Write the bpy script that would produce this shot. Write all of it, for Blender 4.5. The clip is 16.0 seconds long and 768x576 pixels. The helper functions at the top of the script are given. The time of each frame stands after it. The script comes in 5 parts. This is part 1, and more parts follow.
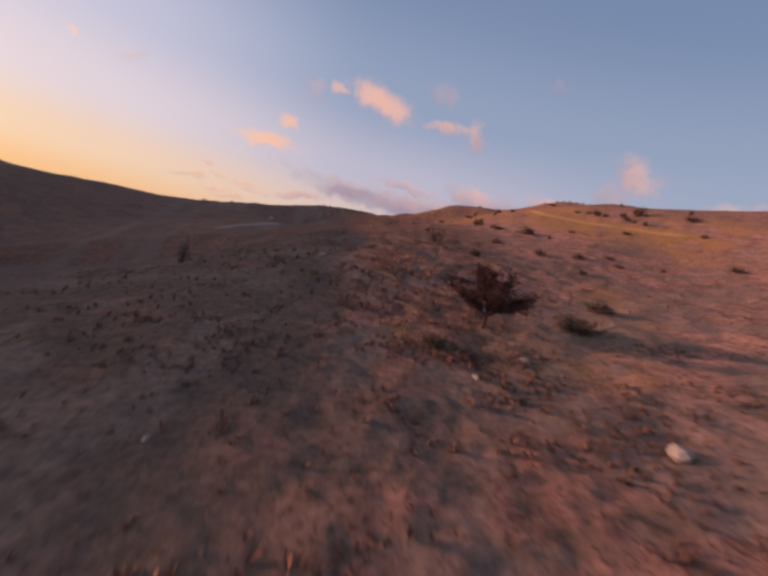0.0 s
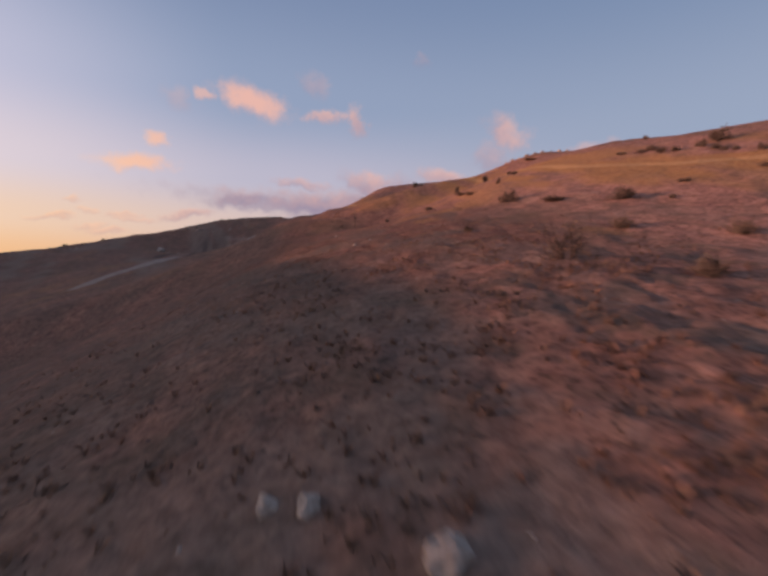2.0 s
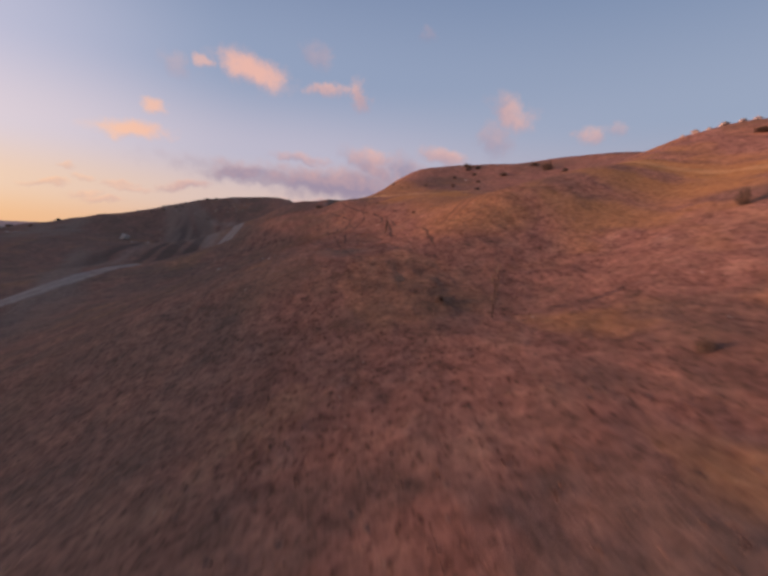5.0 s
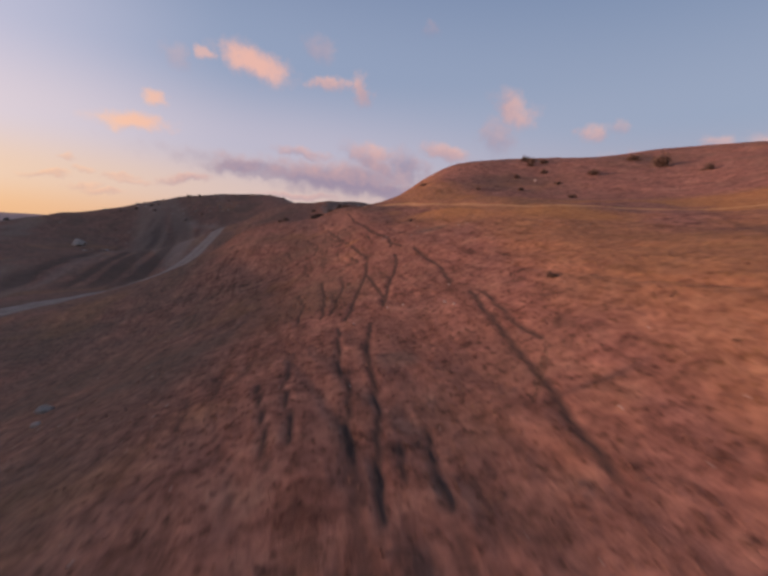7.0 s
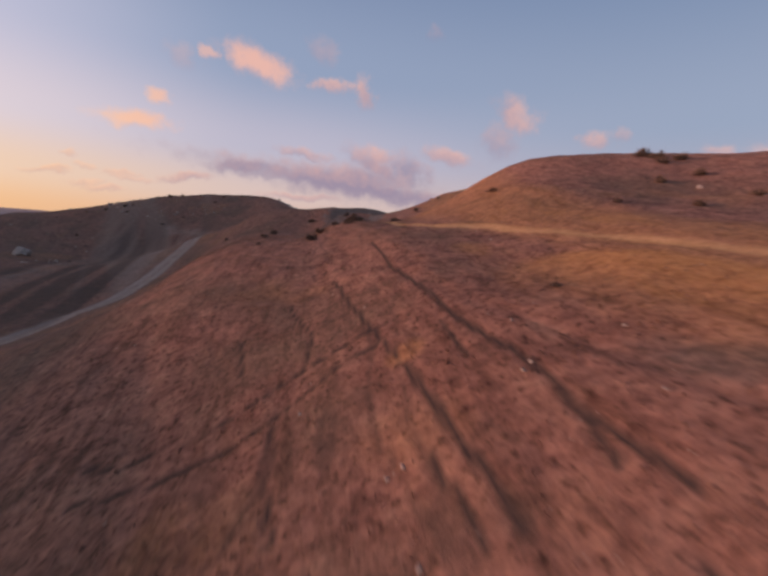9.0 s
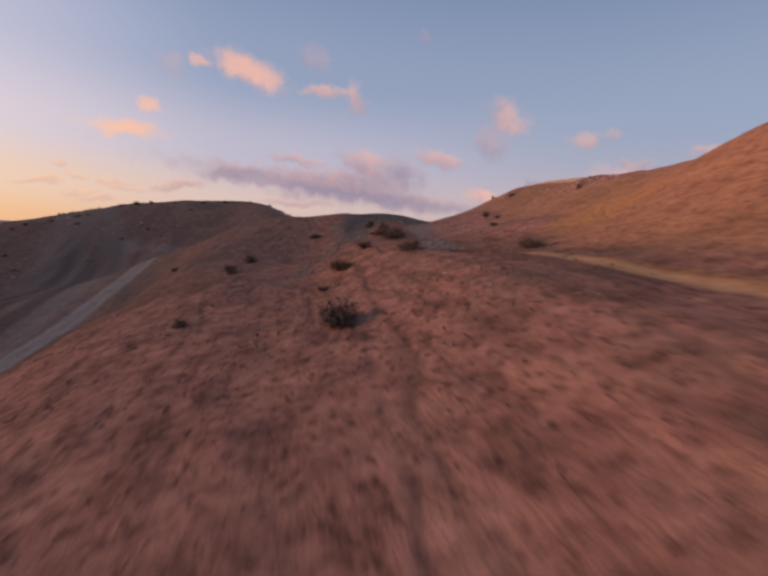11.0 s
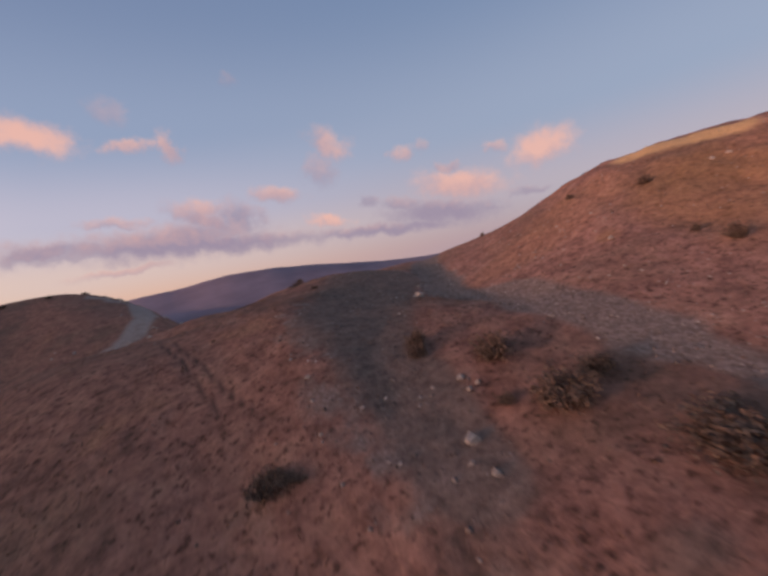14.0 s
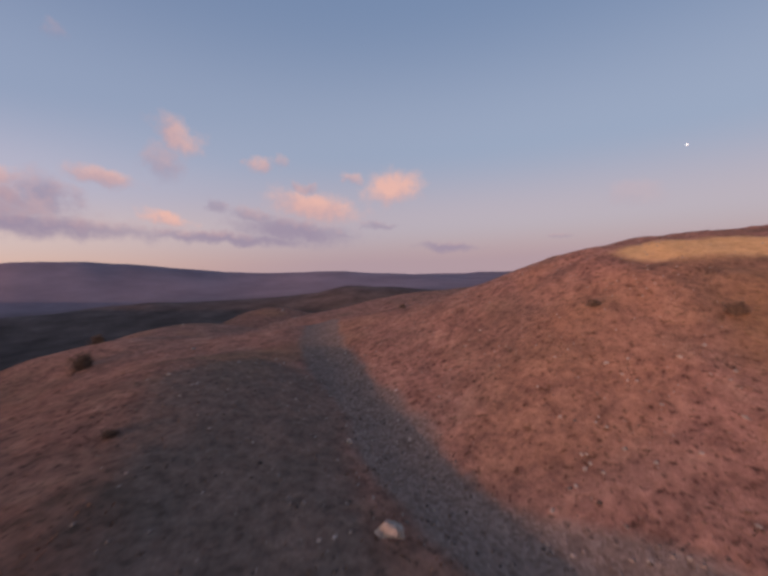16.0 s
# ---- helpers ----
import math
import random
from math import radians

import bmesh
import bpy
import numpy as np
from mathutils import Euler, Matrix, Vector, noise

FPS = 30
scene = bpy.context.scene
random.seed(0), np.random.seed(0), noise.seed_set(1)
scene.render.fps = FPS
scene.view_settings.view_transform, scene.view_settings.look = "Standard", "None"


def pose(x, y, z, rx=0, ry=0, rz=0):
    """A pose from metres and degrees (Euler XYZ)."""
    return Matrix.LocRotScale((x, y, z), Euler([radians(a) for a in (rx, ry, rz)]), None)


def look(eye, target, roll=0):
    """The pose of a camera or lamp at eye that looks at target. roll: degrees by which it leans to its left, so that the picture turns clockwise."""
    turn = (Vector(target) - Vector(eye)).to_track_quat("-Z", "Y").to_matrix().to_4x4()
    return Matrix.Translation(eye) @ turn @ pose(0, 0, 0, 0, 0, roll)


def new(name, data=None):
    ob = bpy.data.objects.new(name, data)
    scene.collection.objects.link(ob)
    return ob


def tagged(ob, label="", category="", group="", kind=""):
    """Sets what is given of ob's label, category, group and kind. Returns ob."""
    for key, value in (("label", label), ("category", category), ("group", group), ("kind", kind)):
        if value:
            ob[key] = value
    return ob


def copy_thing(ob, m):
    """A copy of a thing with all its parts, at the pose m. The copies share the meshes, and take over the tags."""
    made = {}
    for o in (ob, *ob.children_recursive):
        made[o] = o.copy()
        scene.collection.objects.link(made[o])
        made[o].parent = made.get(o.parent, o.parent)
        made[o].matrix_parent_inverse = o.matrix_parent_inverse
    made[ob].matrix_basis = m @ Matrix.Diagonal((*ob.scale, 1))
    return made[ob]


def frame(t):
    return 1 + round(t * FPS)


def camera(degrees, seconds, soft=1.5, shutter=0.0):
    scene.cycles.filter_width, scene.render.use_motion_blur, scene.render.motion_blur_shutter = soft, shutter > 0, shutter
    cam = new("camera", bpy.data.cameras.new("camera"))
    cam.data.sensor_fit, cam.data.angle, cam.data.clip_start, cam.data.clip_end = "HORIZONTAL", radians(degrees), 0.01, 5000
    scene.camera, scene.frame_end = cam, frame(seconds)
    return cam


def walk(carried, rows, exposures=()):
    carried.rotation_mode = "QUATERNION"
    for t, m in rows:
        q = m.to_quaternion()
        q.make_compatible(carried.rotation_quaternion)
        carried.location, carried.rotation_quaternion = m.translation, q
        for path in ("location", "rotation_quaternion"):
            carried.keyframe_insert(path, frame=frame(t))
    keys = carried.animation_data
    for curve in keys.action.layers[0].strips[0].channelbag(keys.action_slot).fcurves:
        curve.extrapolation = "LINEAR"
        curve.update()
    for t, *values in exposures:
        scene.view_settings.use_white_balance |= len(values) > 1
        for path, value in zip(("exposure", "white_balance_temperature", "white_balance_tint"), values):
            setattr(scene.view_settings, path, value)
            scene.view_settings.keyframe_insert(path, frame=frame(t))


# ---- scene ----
# ---------------------------------------------------------------- camera
cam = camera(85.88, 16.0, soft=3.0, shutter=0.4)
PATH = [
    (0.0, 4.08, -29.86, -5.65, 85.79, -14.11, 0.94),
    (0.5, 1.39, -20.99, -4.82, 86.01, -8.26, -2.86),
    (1.0, -0.93, -12.53, -4.16, 86.02, -1.73, -8.07),
    (1.5, -2.97, -4.85, -3.46, 86.04, -0.80, -10.41),
    (2.0, -4.33, 2.91, -2.40, 86.07, -0.83, -11.18),
    (2.5, -5.07, 10.67, -0.92, 85.87, -0.82, -11.34),
    (3.0, -5.84, 17.34, 0.62, 85.32, -0.93, -11.46),
    (3.5, -6.30, 24.54, 1.69, 84.71, -1.94, -11.22),
    (4.0, -6.35, 31.60, 2.86, 84.07, -2.31, -11.29),
    (6.5, -3.69, 73.58, 9.65, 82.65, -3.46, -11.43),
    (7.0, -3.29, 80.78, 10.48, 82.58, -3.53, -11.36),
    (7.5, -2.86, 87.86, 11.21, 82.60, -3.90, -11.22),
    (8.0, -2.48, 94.81, 12.01, 82.58, -4.31, -11.28),
    (8.5, -2.30, 101.59, 12.80, 82.70, -4.41, -11.28),
    (9.0, -2.11, 108.78, 13.49, 82.90, -4.68, -11.34),
    (11.5, -2.52, 149.54, 15.93, 84.03, -2.53, -12.90),
    (12.0, -2.69, 157.00, 16.75, 84.66, -0.35, -15.06),
    (12.5, -2.98, 163.82, 17.61, 85.14, 2.21, -18.69),
    (13.0, -2.89, 169.95, 18.50, 85.21, 4.72, -22.81),
    (13.5, -2.51, 175.49, 19.54, 85.68, 7.62, -27.01),
    (14.0, -2.19, 180.23, 20.76, 86.03, 10.75, -31.67),
    (14.5, -1.35, 184.63, 21.86, 86.45, 10.98, -36.15),
    (15.0, 0.42, 188.73, 22.96, 86.80, 8.68, -41.12),
    (15.5, 2.50, 192.03, 24.05, 86.44, 5.71, -47.15),
    (16.0, 4.73, 194.86, 24.95, 86.60, 2.38, -52.69),
]
walk(cam, [(r[0], pose(*r[1:])) for r in PATH])

# ---------------------------------------------------------------- sky and sun
SUN_AZ, SUN_EL = -84.0, 4.5        # degrees; azimuth from +y towards +x
sun = new("sun", bpy.data.lights.new("sun", "SUN"))
sun.data.energy, sun.data.angle, sun.data.color = 4.8, radians(0.9), (1.0, 0.50, 0.385)
_a, _e = radians(SUN_AZ), radians(SUN_EL)
SUN_DIR = Vector((math.sin(_a) * math.cos(_e), math.cos(_a) * math.cos(_e), math.sin(_e)))
sun.matrix_world = look(SUN_DIR * 400, (0, 0, 0))

world = bpy.data.worlds.new("dusk_sky")
scene.world = world
world.use_nodes = True
WN, WL = world.node_tree.nodes, world.node_tree.links
WN.clear()


def wmath(op, a, b=None, c=None):
    n = WN.new("ShaderNodeMath")
    n.operation = op
    for i, v in enumerate((a, b, c)):
        if v is None:
            continue
        if isinstance(v, (int, float)):
            n.inputs[i].default_value = v
        else:
            WL.new(v, n.inputs[i])
    return n.outputs[0]


def wmix(fac, a, b):
    n = WN.new("ShaderNodeMix")
    n.data_type = "RGBA"
    for sock, v in ((n.inputs["Factor"], fac), (n.inputs[6], a), (n.inputs[7], b)):
        if isinstance(v, (int, float)):
            sock.default_value = v
        elif isinstance(v, tuple):
            sock.default_value = (*v, 1)
        else:
            WL.new(v, sock)
    return n.outputs[2]


def wramp(fac, stops):
    n = WN.new("ShaderNodeValToRGB")
    n.color_ramp.interpolation = "EASE"
    el = n.color_ramp.elements
    while len(el) < len(stops):
        el.new(0.5)
    for e, (p, c) in zip(el, stops):
        e.position, e.color = p, (*c, 1)
    WL.new(fac, n.inputs[0])
    return n.outputs[0]


coord = WN.new("ShaderNodeTexCoord").outputs["Generated"]
sep = WN.new("ShaderNodeSeparateXYZ")
WL.new(coord, sep.inputs[0])
DX, DY, DZ = sep.outputs
deg = 180 / math.pi
AZ = wmath("MULTIPLY", wmath("ARCTAN2", DX, DY), deg)
EL = wmath("MULTIPLY", wmath("ARCSINE", DZ), deg)
# warp of the cloud outlines
n1 = WN.new("ShaderNodeTexNoise")
n1.inputs["Scale"].default_value, n1.inputs["Detail"].default_value, n1.inputs["Roughness"].default_value = 22.0, 5.0, 0.62
WL.new(coord, n1.inputs["Vector"])
nsep = WN.new("ShaderNodeSeparateXYZ")
WL.new(n1.outputs["Color"], nsep.inputs[0])
n2 = WN.new("ShaderNodeTexNoise")
n2.inputs["Scale"].default_value, n2.inputs["Detail"].default_value, n2.inputs["Roughness"].default_value = 38.0, 5.0, 0.55
WL.new(coord, n2.inputs["Vector"])
AZW = wmath("ADD", AZ, wmath("MULTIPLY", wmath("SUBTRACT", nsep.outputs[0], 0.5), 5.5))
ELW = wmath("ADD", EL, wmath("MULTIPLY", wmath("SUBTRACT", nsep.outputs[1], 0.5), 2.4))
cover_sum, lit_sum, weight_sum = None, None, None
FRAY = wmath("MULTIPLY", wmath("SUBTRACT", n2.outputs["Fac"], 0.5), 0.5)


def cloud(az, el, rx, ry, tilt, lit, alpha):
    """One cloud: bearing, height, half sizes and tilt in degrees; how much of it the sun still reaches; how dense it is."""
    global cover_sum, lit_sum, weight_sum
    k, ct, st = math.cos(radians(el)), math.cos(radians(tilt)), math.sin(radians(tilt))
    da = wmath("MULTIPLY", wmath("SUBTRACT", AZW, az), k)
    de = wmath("SUBTRACT", ELW, el)
    u = wmath("ADD", wmath("MULTIPLY", da, ct / (rx * 1.1)), wmath("MULTIPLY", de, st / (rx * 1.1)))
    v = wmath("SUBTRACT", wmath("MULTIPLY", de, ct / (ry * 1.1)), wmath("MULTIPLY", da, st / (ry * 1.1)))
    r2 = wmath("MULTIPLY_ADD", u, u, wmath("MULTIPLY", v, v))
    g = wmath("ADD", wmath("POWER", 2.718, wmath("MULTIPLY", r2, -0.8)), FRAY)
    s = WN.new("ShaderNodeMapRange")
    s.interpolation_type = "SMOOTHSTEP"
    s.inputs["From Min"].default_value, s.inputs["From Max"].default_value = 0.16, 0.98
    WL.new(g, s.inputs["Value"])
    d = wmath("MULTIPLY", s.outputs[0], alpha)
    # the lower side of a cloud is greyer
    side = wmath("MULTIPLY_ADD", wmath("MAXIMUM", wmath("MINIMUM", v, 1.0), -1.0), 0.26, lit)
    cover_sum = d if cover_sum is None else wmath("MAXIMUM", cover_sum, d)
    weight_sum = d if weight_sum is None else wmath("ADD", weight_sum, d)
    l = wmath("MULTIPLY", d, side)
    lit_sum = l if lit_sum is None else wmath("ADD", lit_sum, l)


cloud(-6.2, 19.3, 3.47, 1.56, -14, 1, 1)
cloud(-11.8, 19.5, 1.00, 0.55, -7, 0.9, 0.7)
cloud(-19.6, 10.8, 3.30, 0.93, 1, 1, 1)
cloud(-17.3, 13.8, 1.55, 0.72, -9, 1, 0.9)
cloud(3.1, 18.3, 2.19, 0.79, 2, 0.7, 0.8)
cloud(7.0, 17.9, 1.11, 1.72, 15, 0.55, 0.8)
cloud(-14.9, 18.5, 1.53, 1.20, 4, 0.5, 0.3)
cloud(1.9, 21.9, 1.64, 1.17, -20, 0.5, 0.35)
cloud(27.2, 16.3, 2.41, 1.56, -35, 0.6, 0.8)
cloud(25.6, 13.3, 1.98, 1.98, -18, 0.35, 0.55)
cloud(37.0, 13.3, 1.73, 0.86, -1, 0.6, 0.7)
cloud(39.9, 14.0, 0.84, 0.67, -3, 0.5, 0.4)
cloud(19.0, 11.0, 2.95, 0.90, -11, 0.55, 0.85)
cloud(-7.1, 7.3, 4.85, 1.0, 4, 0.15, 0.95)
cloud(-0.0, 9.9, 2.93, 0.57, -3, 0.45, 0.7)
cloud(9.6, 10.3, 2.85, 1.17, -5, 0.5, 0.9)
cloud(5.2, 7.0, 9.84, 1.9, -1, 0.18, 1)
cloud(13.7, 8.6, 2.62, 2.23, -25, 0.1, 0.8)
cloud(-14.2, 5.2, 2.68, 0.54, 11, 0.5, 0.8)
cloud(-27.5, 4, 1.925, 0.403, 6.5, 0.65, 0.8)
cloud(-22.4, 2.8, 2.068, 0.364, 3.5, 0.65, 0.7)
cloud(-19.6, 4.4, 1.496, 0.364, 1, 0.65, 0.6)
cloud(0.1, 4.4, 4.57, 0.46, 3, 0.5, 0.7)
cloud(-24.2, 5.2, 1.298, 0.273, 4.5, 0.65, 0.5)
cloud(54.4, 10.2, 3.37, 1.87, 4, 0.85, 0.95)
cloud(48.9, 11.8, 1.28, 0.70, -14, 0.6, 0.6)
cloud(43.6, 8.0, 5.15, 1.72, -12, 0.7, 0.95)
cloud(42.4, 10.6, 1.57, 0.65, -12, 0.4, 0.7)
cloud(40.9, 4.8, 6.97, 1.61, -7, 0.05, 0.9)
cloud(35.9, 6.9, 3.34, 0.94, -11, 0.15, 0.7)
cloud(30.8, 8.1, 1.20, 0.80, -30, 0, 0.6)
cloud(25.3, 6.5, 2.37, 0.79, -15, 0.8, 0.9)
cloud(9.9, 8.9, 4.43, 1.44, -25, 0.35, 0.95)
cloud(6.9, 6.2, 18.24, 1.25, -5, 0.15, 1)
cloud(32.5, 4.0, 10.10, 0.74, -5, 0.1, 0.9)
cloud(51.9, 5.2, 1.68, 0.45, -13, 0.1, 0.6)
cloud(0.3, 9.6, 1.95, 0.32, -13, 0.4, 0.6)
cloud(-4.0, 6.7, 6.18, 0.72, 2, 0.3, 0.7)
cloud(46.8, 4.0, 1.72, 0.40, -2, 0.1, 0.6)
cloud(61.6, 2.0, 3.74, 0.60, -6, 0.05, 0.8)
cloud(84.1, 7.1, 2.62, 1.37, -7, 0.6, 0.18)
cloud(52.0, 5.1, 2.02, 0.47, -2, 0.1, 0.5)
cloud(75.9, 2.6, 1.12, 0.25, -4, 0.2, 0.4)
cloud(-40.6, 14.5, 0.58, 0.44, 27, 0.9, 0.6)
cloud(15.8, 24.9, 0.80, 0.69, 6, 0.3, 0.25)
cloud(-35.3, 14.5, 1.36, 0.63, 25, 0.6, 0.25)
cloud(-24.2, 3.2, 1.892, 0.403, 8.5, 0.65, 0.6)
cloud(-20.4, 4.9, 1.661, 0.403, 4, 0.65, 0.6)
cloud(-25.7, 6.1, 0.99, 0.312, 9, 0.65, 0.6)


cloud_alpha = wmath("MULTIPLY", cover_sum, 0.92)
lit = wmath("DIVIDE", lit_sum, wmath("ADD", weight_sum, 0.01))
# clear sky: height and the angle from the sunset decide the colour
sd = (math.sin(radians(-68)), math.cos(radians(-68)), 0.0)
dot = wmath("ADD", wmath("MULTIPLY", DX, sd[0]), wmath("MULTIPLY", DY, sd[1]))
toward = wmath("MULTIPLY_ADD", dot, 0.5, 0.5)
h = wmath("MULTIPLY", wmath("MAXIMUM", EL, 0.0), 1 / 60)
warm = wramp(h, [(0.0, (0.97, 0.56, 0.28)), (0.07, (0.94, 0.64, 0.46)), (0.17, (0.83, 0.68, 0.72)), (0.32, (0.66, 0.61, 0.75)), (0.55, (0.38, 0.42, 0.59)), (1.0, (0.18, 0.21, 0.30))])
mid = wramp(h, [(0.0, (0.80, 0.50, 0.39)), (0.07, (0.74, 0.55, 0.52)), (0.17, (0.54, 0.50, 0.62)), (0.33, (0.31, 0.37, 0.53)), (0.58, (0.20, 0.26, 0.42)), (1.0, (0.155, 0.18, 0.27))])
cool = wramp(h, [(0.0, (0.48, 0.35, 0.40)), (0.09, (0.49, 0.41, 0.49)), (0.25, (0.33, 0.38, 0.52)), (0.55, (0.19, 0.26, 0.42)), (1.0, (0.155, 0.18, 0.27))])
m1 = WN.new("ShaderNodeMapRange")
m1.interpolation_type = "SMOOTHSTEP"
m1.inputs["From Min"].default_value, m1.inputs["From Max"].default_value = 0.72, 0.98
WL.new(toward, m1.inputs["Value"])
m2 = WN.new("ShaderNodeMapRange")
m2.interpolation_type = "SMOOTHSTEP"
m2.inputs["From Min"].default_value, m2.inputs["From Max"].default_value = 0.25, 0.75
WL.new(toward, m2.inputs["Value"])
clear = wmix(m1.outputs[0], wmix(m2.outputs[0], cool, mid), warm)
sky = WN.new("ShaderNodeTexSky")
sky.sky_type, sky.sun_disc = "NISHITA", False
sky.sun_elevation, sky.sun_rotation = radians(SUN_EL), radians(SUN_AZ)
sky.air_density, sky.dust_density, sky.ozone_density = 1.0, 1.2, 2.0
nish = WN.new("ShaderNodeVectorMath")
nish.operation = "SCALE"
nish.inputs["Scale"].default_value = 0.10
WL.new(sky.outputs[0], nish.inputs[0])
base = wmix(0.22, clear, nish.outputs[0])
lit2 = wmath("ADD", wmath("MULTIPLY", wmath("SUBTRACT", n2.outputs["Fac"], 0.5), 0.5), lit)
peach = wmix(m1.outputs[0], (0.74, 0.42, 0.35), (0.94, 0.57, 0.32))
grey = wmix(m1.outputs[0], (0.28, 0.225, 0.31), (0.37, 0.28, 0.32))
lm = WN.new("ShaderNodeMapRange")
lm.inputs["From Min"].default_value, lm.inputs["From Max"].default_value = 0.1, 0.85
WL.new(lit2, lm.inputs["Value"])
cloud_col = wmix(lm.outputs[0], grey, peach)
# the glow round the setting sun, low in the west
near_sun = wmath("ADD", wmath("ADD", wmath("MULTIPLY", DX, SUN_DIR.x), wmath("MULTIPLY", DY, SUN_DIR.y)), wmath("MULTIPLY", DZ, SUN_DIR.z))
glow = wmath("MULTIPLY", wmath("POWER", wmath("MAXIMUM", near_sun, 0.0), 22.0), 3.0)
glow_col = WN.new("ShaderNodeVectorMath")
glow_col.operation = "SCALE"
glow_col.inputs[0].default_value = (1.0, 0.52, 0.26)
WL.new(glow, glow_col.inputs["Scale"])
sky_sum = WN.new("ShaderNodeVectorMath")
WL.new(wmix(cloud_alpha, base, cloud_col), sky_sum.inputs[0])
WL.new(glow_col.outputs[0], sky_sum.inputs[1])
bg = WN.new("ShaderNodeBackground")
WL.new(sky_sum.outputs[0], bg.inputs["Color"])
bg.inputs["Strength"].default_value = 1.15
wo = WN.new("ShaderNodeOutputWorld")
WL.new(bg.outputs[0], wo.inputs["Surface"])

# ---------------------------------------------------------------- materials
def nodes_of(name):
    m = bpy.data.materials.new(name)
    m.use_nodes = True
    return m, m.node_tree.nodes, m.node_tree.links, m.node_tree.nodes["Principled BSDF"]


class Mat:
    """A small helper round a node material."""

    def __init__(self, name, rough=0.9, spec=0.15):
        self.m, self.n, self.l, self.b = nodes_of(name)
        self.b.inputs["Roughness"].default_value = rough
        self.b.inputs["Specular IOR Level"].default_value = spec
        self.geo = self.n.new("ShaderNodeNewGeometry")

    def noise(self, scale, detail=4, rough=0.6, vec=None):
        t = self.n.new("ShaderNodeTexNoise")
        t.inputs["Scale"].default_value, t.inputs["Detail"].default_value, t.inputs["Roughness"].default_value = scale, detail, rough
        self.l.new(vec or self.geo.outputs["Position"], t.inputs["Vector"])
        return t.outputs["Fac"]

    def voro(self, scale, out="Distance"):
        t = self.n.new("ShaderNodeTexVoronoi")
        t.inputs["Scale"].default_value = scale
        self.l.new(self.geo.outputs["Position"], t.inputs["Vector"])
        return t.outputs[out]

    def ramp(self, fac, stops):
        t = self.n.new("ShaderNodeValToRGB")
        el = t.color_ramp.elements
        while len(el) < len(stops):
            el.new(0.5)
        for e, (p, c) in zip(el, stops):
            e.position, e.color = p, ((*c, 1) if isinstance(c, tuple) else (c, c, c, 1))
        self.l.new(fac, t.inputs[0])
        return t.outputs[0]

    def mix(self, fac, a, b, blend="MIX"):
        t = self.n.new("ShaderNodeMix")
        t.data_type, t.blend_type = "RGBA", blend
        for sock, v in ((t.inputs["Factor"], fac), (t.inputs[6], a), (t.inputs[7], b)):
            if isinstance(v, (int, float)):
                sock.default_value = v
            elif isinstance(v, tuple):
                sock.default_value = (*v, 1)
            else:
                self.l.new(v, sock)
        return t.outputs[2]

    def math(self, op, a, b=0.0):
        t = self.n.new("ShaderNodeMath")
        t.operation = op
        for i, v in enumerate((a, b)):
            if isinstance(v, (int, float)):
                t.inputs[i].default_value = v
            else:
                self.l.new(v, t.inputs[i])
        return t.outputs[0]

    def attr(self, name, ch=None):
        t = self.n.new("ShaderNodeAttribute")
        t.attribute_name = name
        if ch is None:
            return t.outputs["Fac"]
        s = self.n.new("ShaderNodeSeparateColor")
        self.l.new(t.outputs["Color"], s.inputs[0])
        return s.outputs[ch]

    def bump(self, height, strength, dist):
        t = self.n.new("ShaderNodeBump")
        t.inputs["Strength"].default_value, t.inputs["Distance"].default_value = strength, dist
        self.l.new(height, t.inputs["Height"])
        self.l.new(t.outputs[0], self.b.inputs["Normal"])

    def colour(self, c):
        if isinstance(c, tuple):
            self.b.inputs["Base Color"].default_value = (*c, 1)
        else:
            self.l.new(c, self.b.inputs["Base Color"])
        return self.m


